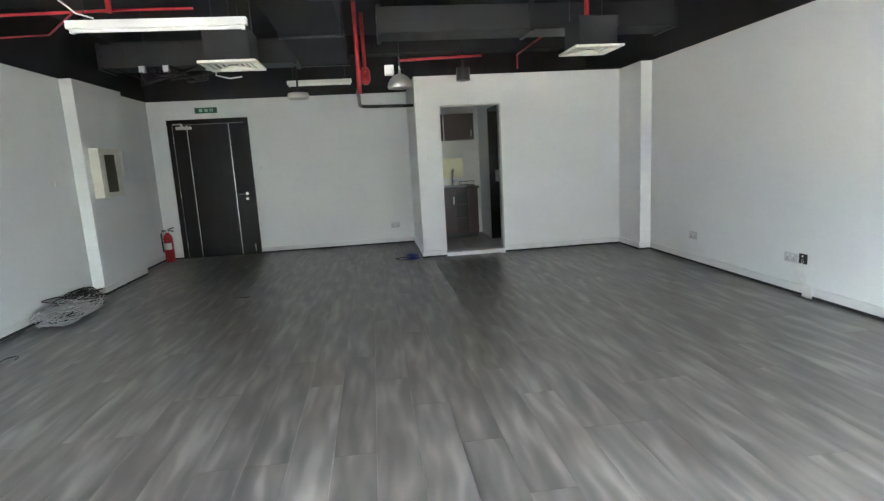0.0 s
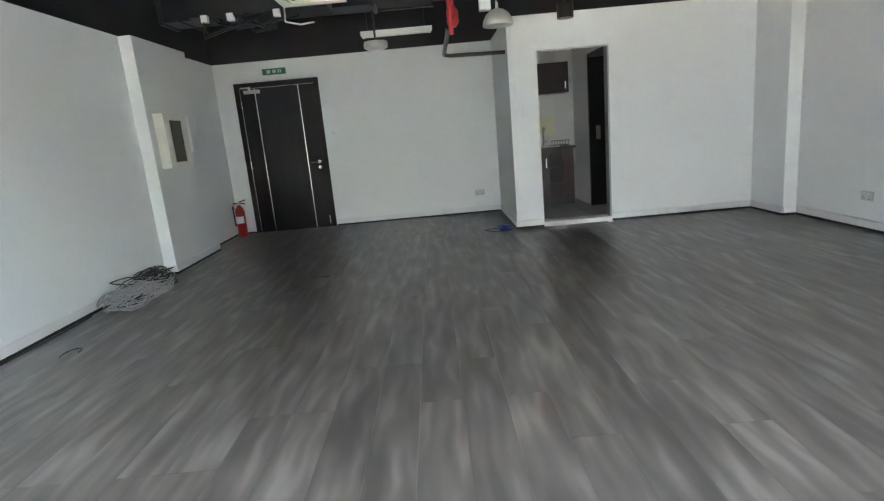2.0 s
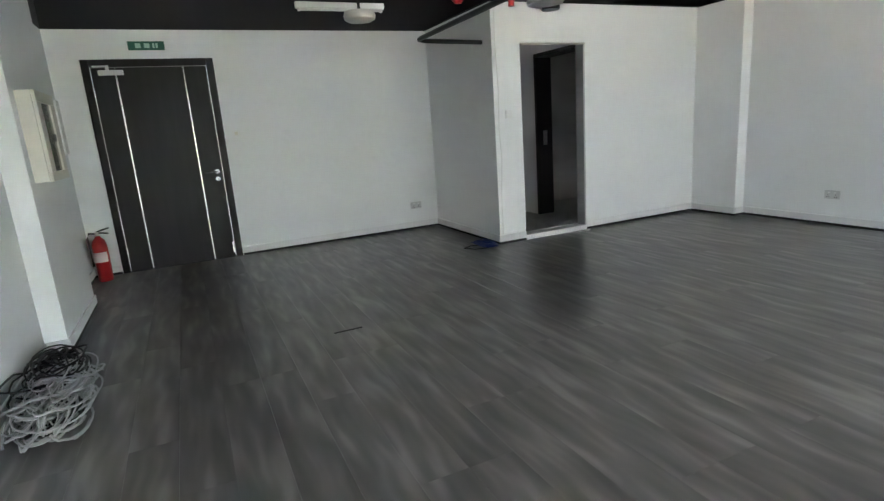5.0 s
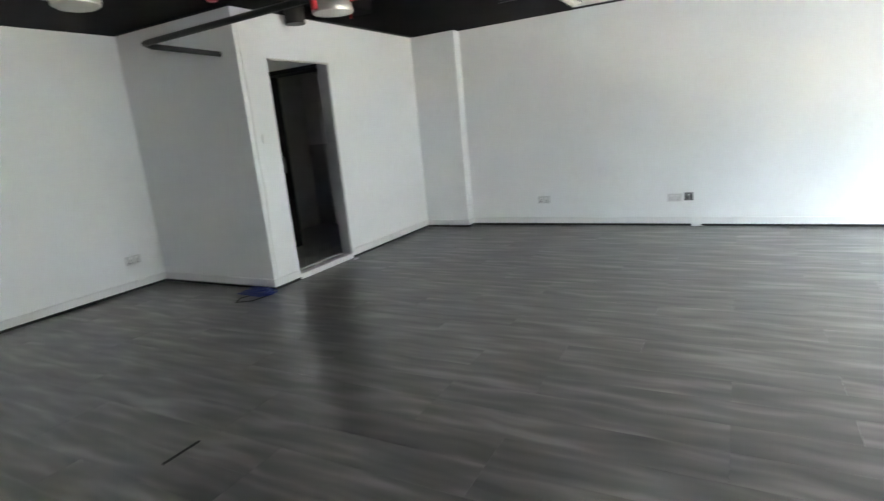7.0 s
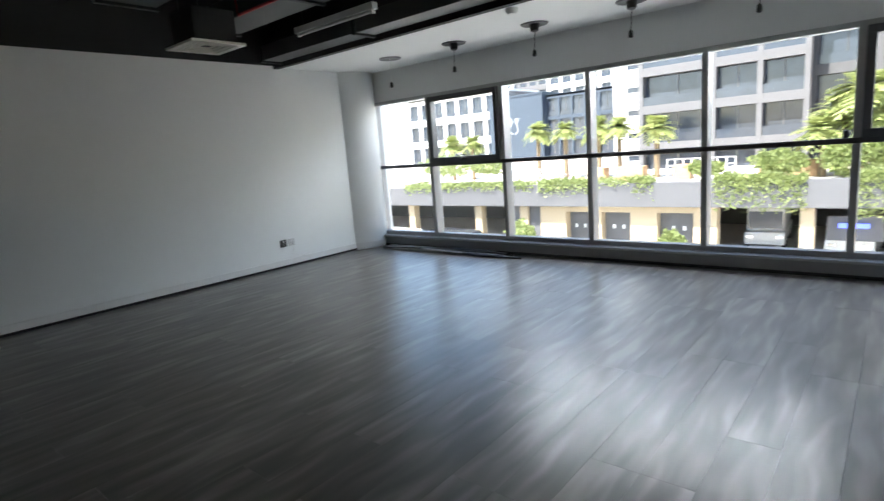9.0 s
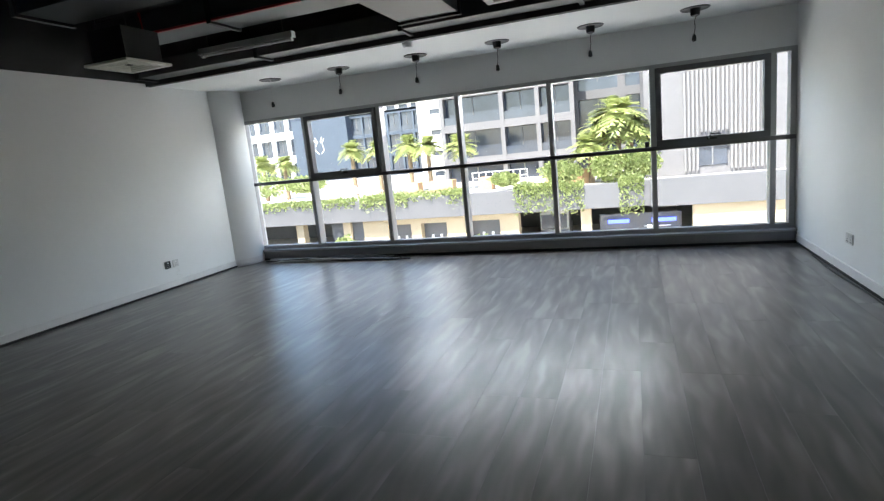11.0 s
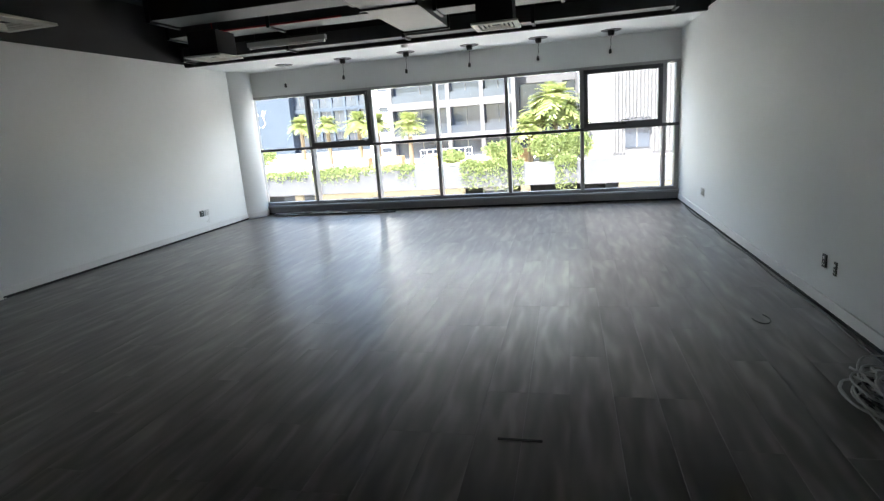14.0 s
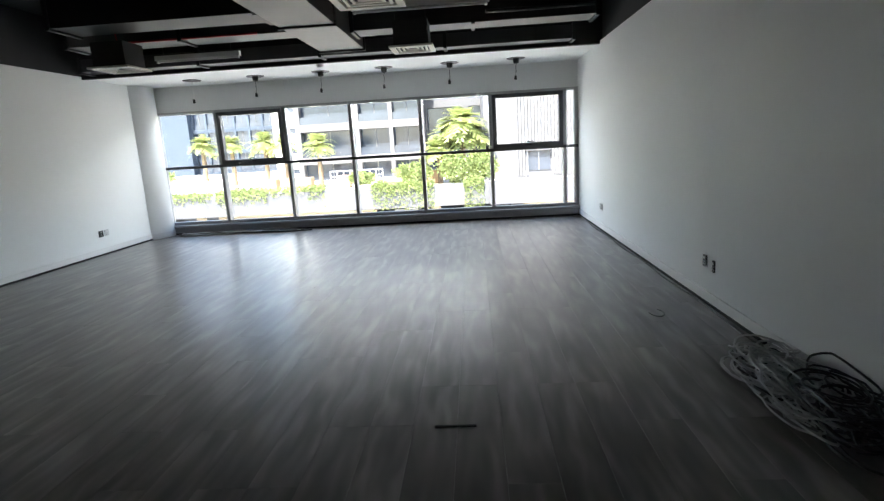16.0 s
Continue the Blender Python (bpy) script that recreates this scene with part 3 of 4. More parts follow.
duct("branch_duct", 3.5, 6.6, -3.3, -2.9, 2.6, 2.85, "black painted branch duct under the beam", "x")
duct("branch_duct", 0.4, 2.53, -2.2, -1.85, 2.55, 2.8, "black painted branch duct near the entrance", "x")
duct("slot_duct", 0.4, 6.75, -8.17, -7.93, 2.44, 2.60, "long dark grey slot duct along the ceiling edge", "x", DUCTG, 1.5)


def pipe(name, pts, r, m, label, cat="pipe"):
    return solid(name, tube(bmesh.new(), pts, r, 10), m, label, cat, smooth=True)


pipe("drain_pipe", [(3.95, -1.38, 2.08), (3.30, -1.41, 2.09), (3.24, -1.43, 2.10), (3.23, -1.5, 2.10), (3.24, -3.0, 2.12)], 0.022, BPLAST, "black plastic drain pipe bending into the pantry wall", "pipe")
pipe("sprinkler_pipe", [(3.26, -3.03, 2.06), (3.26, -3.03, 3.1)], 0.022, REDP, "red sprinkler pipe dropping from the slab")
pipe("sprinkler_pipe", [(5.35, -4.0, 2.24), (5.35, -4.0, 3.1)], 0.022, REDP, "red sprinkler pipe dropping beside the diffuser")
pipe("sprinkler_pipe", [(1.55, -4.6, 2.5), (1.55, -4.6, 3.1)], 0.02, REDP, "red sprinkler pipe dropping beside the batten light")
pipe("red_conduit", [(0.0, -4.1, 2.62), (1.5, -4.15, 2.64), (2.0, -4.15, 2.64)], 0.012, REDP, "thin red conduit running below the slab", "conduit")
pipe("red_conduit", [(0.0, -3.7, 2.55), (0.7, -3.75, 2.56), (1.3, -4.6, 2.5)], 0.008, REDP, "thin red wire drooping to the batten light", "cable")
pipe("red_conduit", [(3.75, -1.9, 2.58), (4.8, -1.95, 2.6)], 0.016, REDP, "red conduit above the pantry", "conduit")
pipe("red_conduit", [(5.3, -1.8, 2.45), (5.3, -1.8, 2.62), (5.3, -3.0, 2.62)], 0.012, REDP, "red conduit above the pantry opening", "conduit")
pipe("red_conduit", [(4.0, -7.0, 2.57), (5.6, -7.0, 2.57), (5.62, -7.0, 2.75)], 0.012, REDP, "dull red conduit running beside the flat duct", "conduit")
pipe("white_wire", [(0.85, -5.0, 3.09), (1.1, -4.85, 2.75), (1.4, -4.76, 2.46), (1.5, -4.74, 2.43)], 0.006, WPLAST, "white supply wire of the batten light", "cable")
pipe("ceiling_wire", [(0.35, -7.0, 2.62), (0.9, -7.02, 2.62), (1.5, -6.9, 2.6)], 0.02, DUCTG, "grey conduit beside the branch duct", "conduit")
rv = thing("sprinkler_valve", "red valve assembly on the sprinkler pipe", "valve", at=(3.33, -2.1, 2.38))
part("body", lathe(bmesh.new(), [(0.03, -0.1), (0.06, -0.06), (0.06, 0.06), (0.03, 0.1)], seg=16), REDP, rv, smooth=True)
part("wheel", rod(bmesh.new(), (-0.02, -0.09, 0), (0.02, -0.09, 0), 0.04), REDP, rv, "red hand wheel", True)
part("pipe_stub", rod(bmesh.new(), (0, 0, 0.1), (0, 0, 0.8), 0.022), REDP, rv)
fx = thing("fan_coil_fittings", "tangled black fittings and cables above the entrance", "pipe fittings", at=(1.6, -2.5, 2.35))
random.seed(4)
part("unit", box(-0.75, 0.55, -0.15, 0.15, 0.12, 0.36, bev=0.01), DUCT, fx, "black fan coil casing")
for i in range(9):
    x0 = random.uniform(-0.9, 0.3)
    part("hose", tube(bmesh.new(), [(x0, random.uniform(-.2, .1), 0.12), (x0 + random.uniform(-.1, .3), random.uniform(-.3, .1), random.uniform(-0.06, .05)), (x0 + random.uniform(.2, .5), random.uniform(-.2, .1), random.uniform(0, .12)), (x0 + random.uniform(.3, .6), 0, 0.2)], random.uniform(.008, .02)), BPLAST, fx, "black flexible hose")
for x in (-0.62, -0.38, 0.05):
    part("fitting", box(x, x + 0.06, -0.2, -0.14, 0.06, 0.125, bev=0.006), WPLAST, fx, "small white fitting")
part("bracket", tube(bmesh.new(), [(0.15, -0.15, 0.16), (0.16, -0.22, 0.0), (0.3, -0.24, -0.04), (0.42, -0.2, -0.02)], 0.008), WPLAST, fx, "white bent bracket")
for x in (-0.6, 0.4):
    part("hanger", rod(bmesh.new(), (x, 0, 0.35), (x, 0, 0.76), 0.006, seg=6), DUCTG, fx, "thin suspension rod")

# bell, emergency lamp, speaker
bell = thing("bell_lamp", "silver dome lamp with a white box hanging under the ceiling", "pendant lamp", at=(3.70, -2.82, 2.13))
part("dome", lathe(bmesh.new(), [(0.135, 0), (0.14, 0.01), (0.132, 0.05), (0.105, 0.10), (0.06, 0.135), (0.015, 0.15), (0.012, 0.2)], seg=28), SILVER, bell, smooth=True)
part("control_box", box(-0.16, -0.06, -0.05, 0.05, 0.14, 0.24, bev=0.006), WPLAST, bell, "white control box")
part("stem", rod(bmesh.new(), (0, 0, 0.2), (0, 0, 0.97), 0.01), CHROME, bell)
em = thing("emergency_light", "round white emergency light under the black ceiling", "emergency light", at=(2.5, -1.95, 2.20))
part("body", lathe(bmesh.new(), [(0.10, -0.045), (0.125, -0.03), (0.13, 0.0), (0.12, 0.03), (0.02, 0.035)], seg=28), SILVER, em, smooth=True)
part("stem", rod(bmesh.new(), (0, 0, 0.03), (0, 0, 0.9), 0.012), DUCT, em)
sp = thing("ceiling_speaker", "black cylindrical speaker above the pantry opening", "speaker", at=(4.6, -1.68, 2.34))
part("body", rod(bmesh.new(), (0, 0, 0), (0, 0, 0.16), 0.09, seg=24), BPLAST, sp, smooth=True)
part("stem", rod(bmesh.new(), (0, 0, 0.16), (0, 0, 0.77), 0.012), DUCT, sp)


def pendant(x, drop=0.17, first=False):
    ob = thing("pendant_socket", "open downlight hole with a bare lamp holder dangling on its wire", "lamp holder", "dangling lamp holders", at=(x, -9.1, 2.41))
    part("rim", lathe(bmesh.new(), [(0.10, -0.004), (0.125, -0.010), (0.135, 0.0)], seg=28), ALUD, ob, "round metal rim", True)
    if not first:
        part("rose", lathe(bmesh.new(), [(0.02, -0.075), (0.04, -0.065), (0.046, -0.004)], seg=16), BPLAST, ob, "black terminal cup", True)
    part("wire", tube(bmesh.new(), [(0, 0, -0.004), (-0.006, 0.004, -drop * 0.3), (0.006, -0.003, -drop * 0.5), (0.001, 0.004, -drop * 0.75), (0.012, 0, -drop)], 0.0035), BCABLE if not first else WPLAST, ob, "thin wire")
    part("lamp_holder", lathe(bmesh.new(), [(0.014, -drop - 0.065), (0.021, -drop - 0.055), (0.017, -drop - 0.012), (0.005, -drop)], (0.012, 0, 0), 14), BPLAST, ob, "black bulb holder", True)
    return ob


pendant(5.87, 0.27, True)
for x in (4.895, 3.90, 2.955, 1.985, 1.02):
    pendant(x, 0.235)
for x, y in ((3.71, -8.4),):
    solid("smoke_detector", lathe(bmesh.new(), [(0.035, -0.045), (0.05, -0.03), (0.055, 0.0)], (x, y, 2.41), 24), WPLAST, "white round smoke detector on the soffit", "smoke detector", smooth=True)

# ---- cables on the floor ----
def heap(name, x, y, rx, ry, n, r, m, label, seed, h=0.12):
    random.seed(seed)
    bm = bmesh.new()
    for i in range(n):
        a, c = random.uniform(0, 6.28), random.uniform(0.35, 1.0)
        px, py = x + random.uniform(-.5, .5) * rx, y + random.uniform(-.5, .5) * ry
        rad, k = random.uniform(0.05, 0.15), random.randint(16, 34)
        z0, pts = random.uniform(0.006, h), []
        for j in range(k):
            a += random.uniform(0.2, 0.38)
            qx = min(max(px + rad * c * math.cos(a), x - rx), x + rx)
            pts.append((max(qx, 0.03), py + rad * 1.3 * math.sin(a), max(r, z0 * (0.4 + 0.6 * math.sin(j / k * 3.14)) + random.uniform(-.0015, .0015))))
            px += random.uniform(-.004, .004)
            py += random.uniform(-.007, .007)
        tube(bm, pts, r * random.uniform(0.8, 1.2), 5)
    return solid(name, bm, m, label, "cable heap", kind="stuff", smooth=True)


heap("cable_heap", 0.25, -3.3, 0.21, 0.7, 105, 0.0055, WGREY, "tangled heap of grey-white cables on the floor by the wall", 3, 0.16)
heap("cable_heap", 0.17, -3.05, 0.17, 0.55, 48, 0.006, BCABLE, "tangled black cables lying in the cable heap", 5, 0.20)
heap("cable_coil", 0.30, -3.46, 0.18, 0.2, 12, 0.006, BCABLE, "loose coils of black cable on the laminate", 8, 0.10)
heap("blue_cable_tangle", 3.80, -1.52, 0.07, 0.1, 12, 0.005, BLUEC, "small tangle of blue cable at the pantry corner", 11, 0.05)
bm = bmesh.new()
tube(bm, [(3.9, -1.55, 0.006), (3.75, -1.65, 0.006), (3.62, -1.62, 0.006), (3.55, -1.5, 0.006), (3.66, -1.44, 0.006), (3.78, -1.5, 0.008)], 0.005)
solid("floor_lead", bm, BCABLE, "thin dark lead looped on the floor", "cable", smooth=True)
bm = bmesh.new()
tube(bm, [(0.45 + 0.05 * math.cos(a * 0.5), -4.6 + 0.09 * math.sin(a * 0.5), 0.004) for a in range(9)], 0.004)
solid("floor_lead", bm, BCABLE, "short curl of dark wire on the laminate", "cable")
solid("litter", box(5.03, 5.09, -1.67, -1.64, 0.0, 0.012, bev=0.003), WPLAST, "small white scrap on the floor by the pantry", "scrap")
bm = box(1.74, 1.93, -3.108, -3.094, 0.0, 0.004)
solid("floor_scrap", bm, GAP, "dark lifted edge strip of a laminate board", "floor strip")
pts = [(WL + 0.045 + 0.012 * math.sin(k * 0.9), -3.75 - 0.2 * k, 0.007) for k in range(27)]
solid("skirting_cable", tube(bmesh.new(), pts, 0.007, 6), BCABLE, "black cable lying along the foot of the wall", "cable", smooth=True)
# dark cables and aluminium strips lying along the kerb
random.seed(2)
for i in range(3):
    st = box(-0.9, 0.9, -0.009, 0.009, 0.0, 0.03, bev=0.002)
    ob = solid("metal_strip", st, ALU, "loose aluminium strip lying on the floor below the window", "metal strip", "spare window strips")
    ob.matrix_world = pose(5.65 + random.uniform(-0.1, 0.1), -9.565 + i * 0.024, 0.0, 0, 0, random.uniform(-0.5, 0.5))
for i in range(9):
    x0, x1, off = random.uniform(4.35, 4.9), random.uniform(6.3, 6.6), random.uniform(0, 6)
    n = 26
    pts = [(x0 + (x1 - x0) * k / n, -9.43 + 0.05 * math.sin(off + 5.0 * k / n + i) + 0.012 * (i % 4), 0.012 + 0.011 * (i % 5) * max(0.0, math.sin(math.pi * k / n)) ** 0.6) for k in range(n + 1)]
    solid("floor_cable", tube(bmesh.new(), pts, 0.011, 6), BCABLE if i % 3 else WGREY, "thick cable lying along the window kerb", "cable", "cables along the kerb", smooth=True)
pts = [(6.32 + 0.3 * k / 12, -9.46 + 0.16 * math.sin(k / 12 * 3.0), 0.012 + 0.03 * math.sin(k / 12 * 3.14)) for k in range(13)]
solid("floor_cable", tube(bmesh.new(), pts, 0.011, 6), BCABLE, "end of a black cable curling away from the column", "cable", smooth=True)

# ---- pantry ----
cab = thing("base_cabinet", "dark red-brown pantry base cabinet with one door missing", "cabinet", at=(4.56, -0.02, 0.05))
part("body", box(-0.48, 0.44, -0.24, 0.26, 0.08, 0.80), CABW, cab)
part("plinth", box(-0.48, 0.44, -0.2, 0.26, 0.0, 0.08), BPLAST, cab)
d = part("door", box(-0.47, 0.07, -0.26, -0.24, 0.09, 0.80, bev=0.003), CABW, cab)
part("handle", box(0.03, 0.045, -0.275, -0.26, 0.55, 0.68, bev=0.003), CHROME, d)
# Near-black panels put the shade of the doorless open bay into colour.
for z in (0.12, 0.34, 0.56):
    part("bay_shade_panel", box(0.09, 0.27, -0.255, -0.24, z, z + 0.2, bev=0.003), mat("painted_bay_shade", (0.012, 0.008, 0.007), 0.5), cab, "near-black panel painting the shade of the open bay")
part("door", box(0.28, 0.43, -0.26, -0.24, 0.09, 0.80, bev=0.003), CABW, cab)
top = solid("worktop", box(4.07, 5.02, -0.32, 0.245, 0.85, 0.885, bev=0.004), GRAN, "dark granite pantry worktop", "worktop")
sink = thing("sink", "stainless steel sink set in the worktop", "sink", at=(4.62, -0.05, 0.885))
part("rim", box(-0.25, 0.2, -0.2, 0.18, 0.0, 0.008, bev=0.003), STEEL, sink)
# Solid block; the hollow's inner shade is put into its darker steel.
part("bowl", box(-0.2, 0.15, -0.15, 0.13, -0.12, 0.009), mat("sink_shadow_steel", (0.3, 0.3, 0.3), 0.35, 1.0), sink, "solid block darkened to read as a shaded steel bowl")
tap = thing("tap", "chrome swan-neck tap behind the sink", "tap", at=(4.66, 0.16, 0.885))
part("spout", tube(bmesh.new(), [(0, 0, 0), (0, 0, 0.22), (0, -0.03, 0.27), (0, -0.08, 0.285), (0, -0.13, 0.27), (0, -0.14, 0.23)], 0.012, 10), CHROME, tap, smooth=True)
part("lever", tube(bmesh.new(), [(0.012, 0, 0.06), (0.06, -0.01, 0.09)], 0.008, 8), CHROME, tap)
up = thing("wall_cabinet", "dark red-brown wall cabinet above the pantry worktop", "wall cabinet", at=(4.62, 0.10, 1.63))
part("body", box(-0.5, 0.40, -0.14, 0.14, 0, 0.42), CABW, up)
for x0, x1 in ((-0.49, -0.11), (-0.09, 0.39)):
    d = part("door", box(x0, x1, -0.16, -0.14, 0.005, 0.415, bev=0.003), CABW, up)
    part("handle", box(x1 - 0.05, x1 - 0.035, -0.175, -0.16, 0.05, 0.15, bev=0.003), CHROME, d)
part("end_panel", box(-0.11, -0.09, -0.165, -0.14, 0, 0.42), CREAM, up, "pale edge strip between the doors")
solid("splash_panel", box(4.4, 4.86, 0.238, 0.248, 1.02, 1.34), mat("yellowed_glass_panel", (0.72, 0.68, 0.45), 0.2), "pale yellow splash panel behind the tap", "splash panel")
rk = thing("dish_rack", "dark wire dish rack on the worktop", "dish rack", at=(4.85, 0.02, 0.886))
bm = bmesh.new()
for i in range(7):
    rod(bm, (-0.12 + i * 0.04, -0.12, 0.0), (-0.12 + i * 0.04, -0.12, 0.07), 0.004, seg=6)
bx(bm, -0.13, 0.13, -0.13, -0.11, 0.07, 0.08)
bx(bm, -0.13, 0.13, -0.13, 0.13, 0.0, 0.012)
part("wire_frame", bm, BPLAST, rk)
wd = thing("door_2", "black door lining of the washroom doorway", "door frame", kind="structure", at=(5.25, -1.0, 0.05))
part("jamb", box(-0.115, 0.115, 0.375, 0.42, 0, 2.01, bev=0.003), DOORW, wd)
part("jamb", box(-0.115, 0.115, -0.455, -0.415, 0, 2.01, bev=0.003), DOORW, wd)
part("head", box(-0.115, 0.115, -0.415, 0.375, 1.965, 2.01, bev=0.003), DOORW, wd)
part("strike_plate", box(-0.03, 0.03, 0.370, 0.377, 0.9, 1.08), CHROME, wd, "steel strike plate")
rail = solid("curtain_rail", rod(bmesh.new(), (4.285, -1.59, 2.03), (5.10, -1.59, 2.03), 0.01), SILVER, "thin silver rail across the pantry opening", "rail", smooth=True)
struct("opening_trim", box(5.085, 5.105, -1.58, -1.45, 0.05, 2.045, bev=0.003), ALU, "grey metal edge trim of the pantry opening", "trim")

# ---- outside ----
GZ, PY = -4.7, -30.0
# Paving before the road is unseen; pale to bounce sunlight up through the windows.
struct("ground", box(-1500, 1500, -3000, 60, GZ - 0.5, GZ), PAVE, "pale paved ground reaching to the horizon", "ground")
struct("road", box(-60, 70, -24, -18.5, GZ + 0.004, GZ + 0.03), ASPH, "grey asphalt street below the windows", "road")
struct("kerb", box(-60, 70, -24.35, -24.0, GZ, GZ + 0.15, bev=0.02), CONCL, "pale concrete kerb along the street", "kerb")

pod = thing("podium", "low garage podium with beige walls and a grey parapet", "podium", at=(8, PY, GZ))


def ppart(name, bm, m, label="", parent=pod):
    bm.transform(Matrix.Translation((-8, -PY, -GZ)))
    return part(name, bm, m, parent, label)


ppart("deck", box(-40, 60, -70, PY - 0.4, -1.35, -1.1), PAVE, "pale paved terrace deck")
ppart("parapet", box(0.9, 60, PY - 0.4, PY, -2.1, -0.95, bev=0.02), CONC, "grey rendered parapet")
ppart("parapet", box(-40, 0.9, PY - 0.2, PY + 0.2, -2.15, -0.88, bev=0.02), CONC, "grey rendered parapet")
ppart("garage_wall", box(7.3, 16.3, PY - 1.2, PY - 0.6, -2.45, -2.1), BEIGE)
for a, b in ((7.3, 8.3), (9.95, 11.25), (12.75, 13.35), (14.75, 16.3)):
    ppart("garage_wall", box(a, b, PY - 1.2, PY - 0.6, GZ, -2.45), BEIGE)
for a, b in ((8.3, 9.95), (11.25, 12.75), (13.35, 14.75)):
    g = ppart("garage_door", box(a, b, PY - 1.35, PY - 1.1, GZ, -2.45), DARKR, "dark recessed garage door")
    for k in range(2):
        ppart("door_mark", box(a + 0.45 + 0.5 * k, a + 0.6 + 0.5 * k, PY - 1.1, PY - 1.09, -3.35, -3.15), WHITEB, "small white mark", g)
ppart("garage_wall", box(-40, -0.9, PY - 0.6, PY - 0.1, GZ, -2.15, bev=0.05), BEIGE, "long beige rendered wall")
for x in (3.9, 17.3, 20.5, 26.0):
    ppart("garage_column", box(x - 0.25, x + 0.25, PY - 1.0, PY - 0.5, GZ, -2.1), BEIGE, "beige column")
ppart("garage_back", box(-1, 60, PY - 12.3, PY - 12, GZ, -1.35), DARKR, "dark back of the car park")
ppart("side_wall", box(16.3, 18.4, PY - 1.2, PY - 0.7, GZ, -2.1), CONC, "grey rendered wall")
for x, w in ((2.4, 1.0), (0.3, 1.1)):
    s = ppart("sign_band", box(x - w / 2, x + w / 2, PY - 1.3, PY - 1.2, -3.05, -2.88), BLUES, "blue lit sign strip")
ppart("sign_board", box(-0.5, 3.3, PY - 1.5, PY - 1.32, -3.6, -2.6), DARKR, "dark entrance board")
ppart("gate_bar", box(0.0, 1.2, PY - 1.25, PY - 1.2, -3.28, -3.24), WHITEB, "pale barrier bar")


def leaves(bm, n, x0, x1, y0, y1, z0, z1, s, droop=0.0):
    for i in range(n):
        c = Vector((random.uniform(x0, x1), random.uniform(y0, y1), random.triangular(z0, z1, z1 * 0.7 + z0 * 0.3)))
        c.z += 0.16 * noise.noise((c.x * 0.9, c.y, 0.3)) - droop * random.random() ** 3
        a = Vector((random.gauss(0, 1), random.gauss(0, 1), random.gauss(0, 1))).normalized()
        b = a.orthogonal().normalized()
        k = s * random.uniform(0.6, 1.3)
        vs = [bm.verts.new(c + k * (a * p + b * q)) for p, q in ((-1, 0), (0, -0.5), (1, 0), (0, 0.5))]
        bm.faces.new(vs)
    return bm


random.seed(21)
for x0, x1, n, dr in ((16.3, 26, 3800, 0.25), (13.1, 16.0, 2200, 0.6), (9.9, 10.9, 700, 0.8), (3.9, 7.3, 4200, 1.3), (1.2, 2.3, 1700, 1.5), (11, 13, 500, 0.1)):
    hb = leaves(bmesh.new(), n, x0, x1, PY - 0.5, PY + 0.18, -1.15, -0.62, 0.085, dr)
    solid("hedge", hb, HEDGEG, "bright green trailing hedge along the parapet", "hedge", "parapet hedges", "stuff")


def palm(x, y, z0, h, n, r, label, seed):
    """A fan palm: tapered trunk with a crown of feathered fronds."""
    random.seed(seed)
    ob = thing("palm_tree", label, "palm tree", "terrace palms", at=(x, y, z0))
    tr = [(0.16 - 0.05 * i / 8 + 0.015 * (i % 2), h * i / 8) for i in range(9)]
    part("trunk", lathe(bmesh.new(), tr, seg=12), TRUNK, ob, smooth=True)
    bm = bmesh.new()
    for i in range(n):
        az, el = random.uniform(0, 6.28), random.uniform(-0.5, 1.35)
        d = Vector((math.cos(az) * math.cos(el), math.sin(az) * math.cos(el), math.sin(el)))
        side = Vector((-math.sin(az), math.cos(az), 0))
        L = r * random.uniform(0.75, 1.1)
        base = Vector((0, 0, h))
        prev = base
        for k in range(1, 8):
            t = k / 7
            p = base + d * L * t + Vector((0, 0, -0.45 * L * t * t))
            w = 0.42 * L * math.sin(0.35 + 2.5 * t)
            for s in (-1, 1):
                tip = p + side * s * w + d * w * 0.5 + Vector((0, 0, -0.3 * w))
                bm.faces.new([bm.verts.new(q) for q in (prev, p * 1.0, tip)])
            prev = p
    part("crown", bm, PALMG, ob, "bright green feathered fronds")
    return ob


PL = "tall green palm tree standing on the terrace"
for i, (x, y, zc, r) in enumerate(((19.9, -37, 2.1, 0.85), (17.9, -37, 2.0, 0.8), (15.4, -36.5, 2.0, 0.9), (13.9, -36, 1.9, 0.85), (11.4, -35, 1.65, 0.95), (26.2, -38, 1.7, 0.9), (28.1, -38, 1.7, 0.95))):
    palm(x, y, -1.1, zc + 1.1, 60, r * 1.25, PL, 30 + i)
for i, (x, y, zc, r) in enumerate(((2.3, -33.2, 2.5, 1.15), (3.0, -33.6, 1.7, 1.1), (3.7, -33.0, 0.9, 1.0), (1.7, -33.5, 1.6, 1.0))):
    palm(x, y, -1.1, zc + 1.1, 80, r * 1.3, "dense bright green palm growing over the parapet", 50 + i)


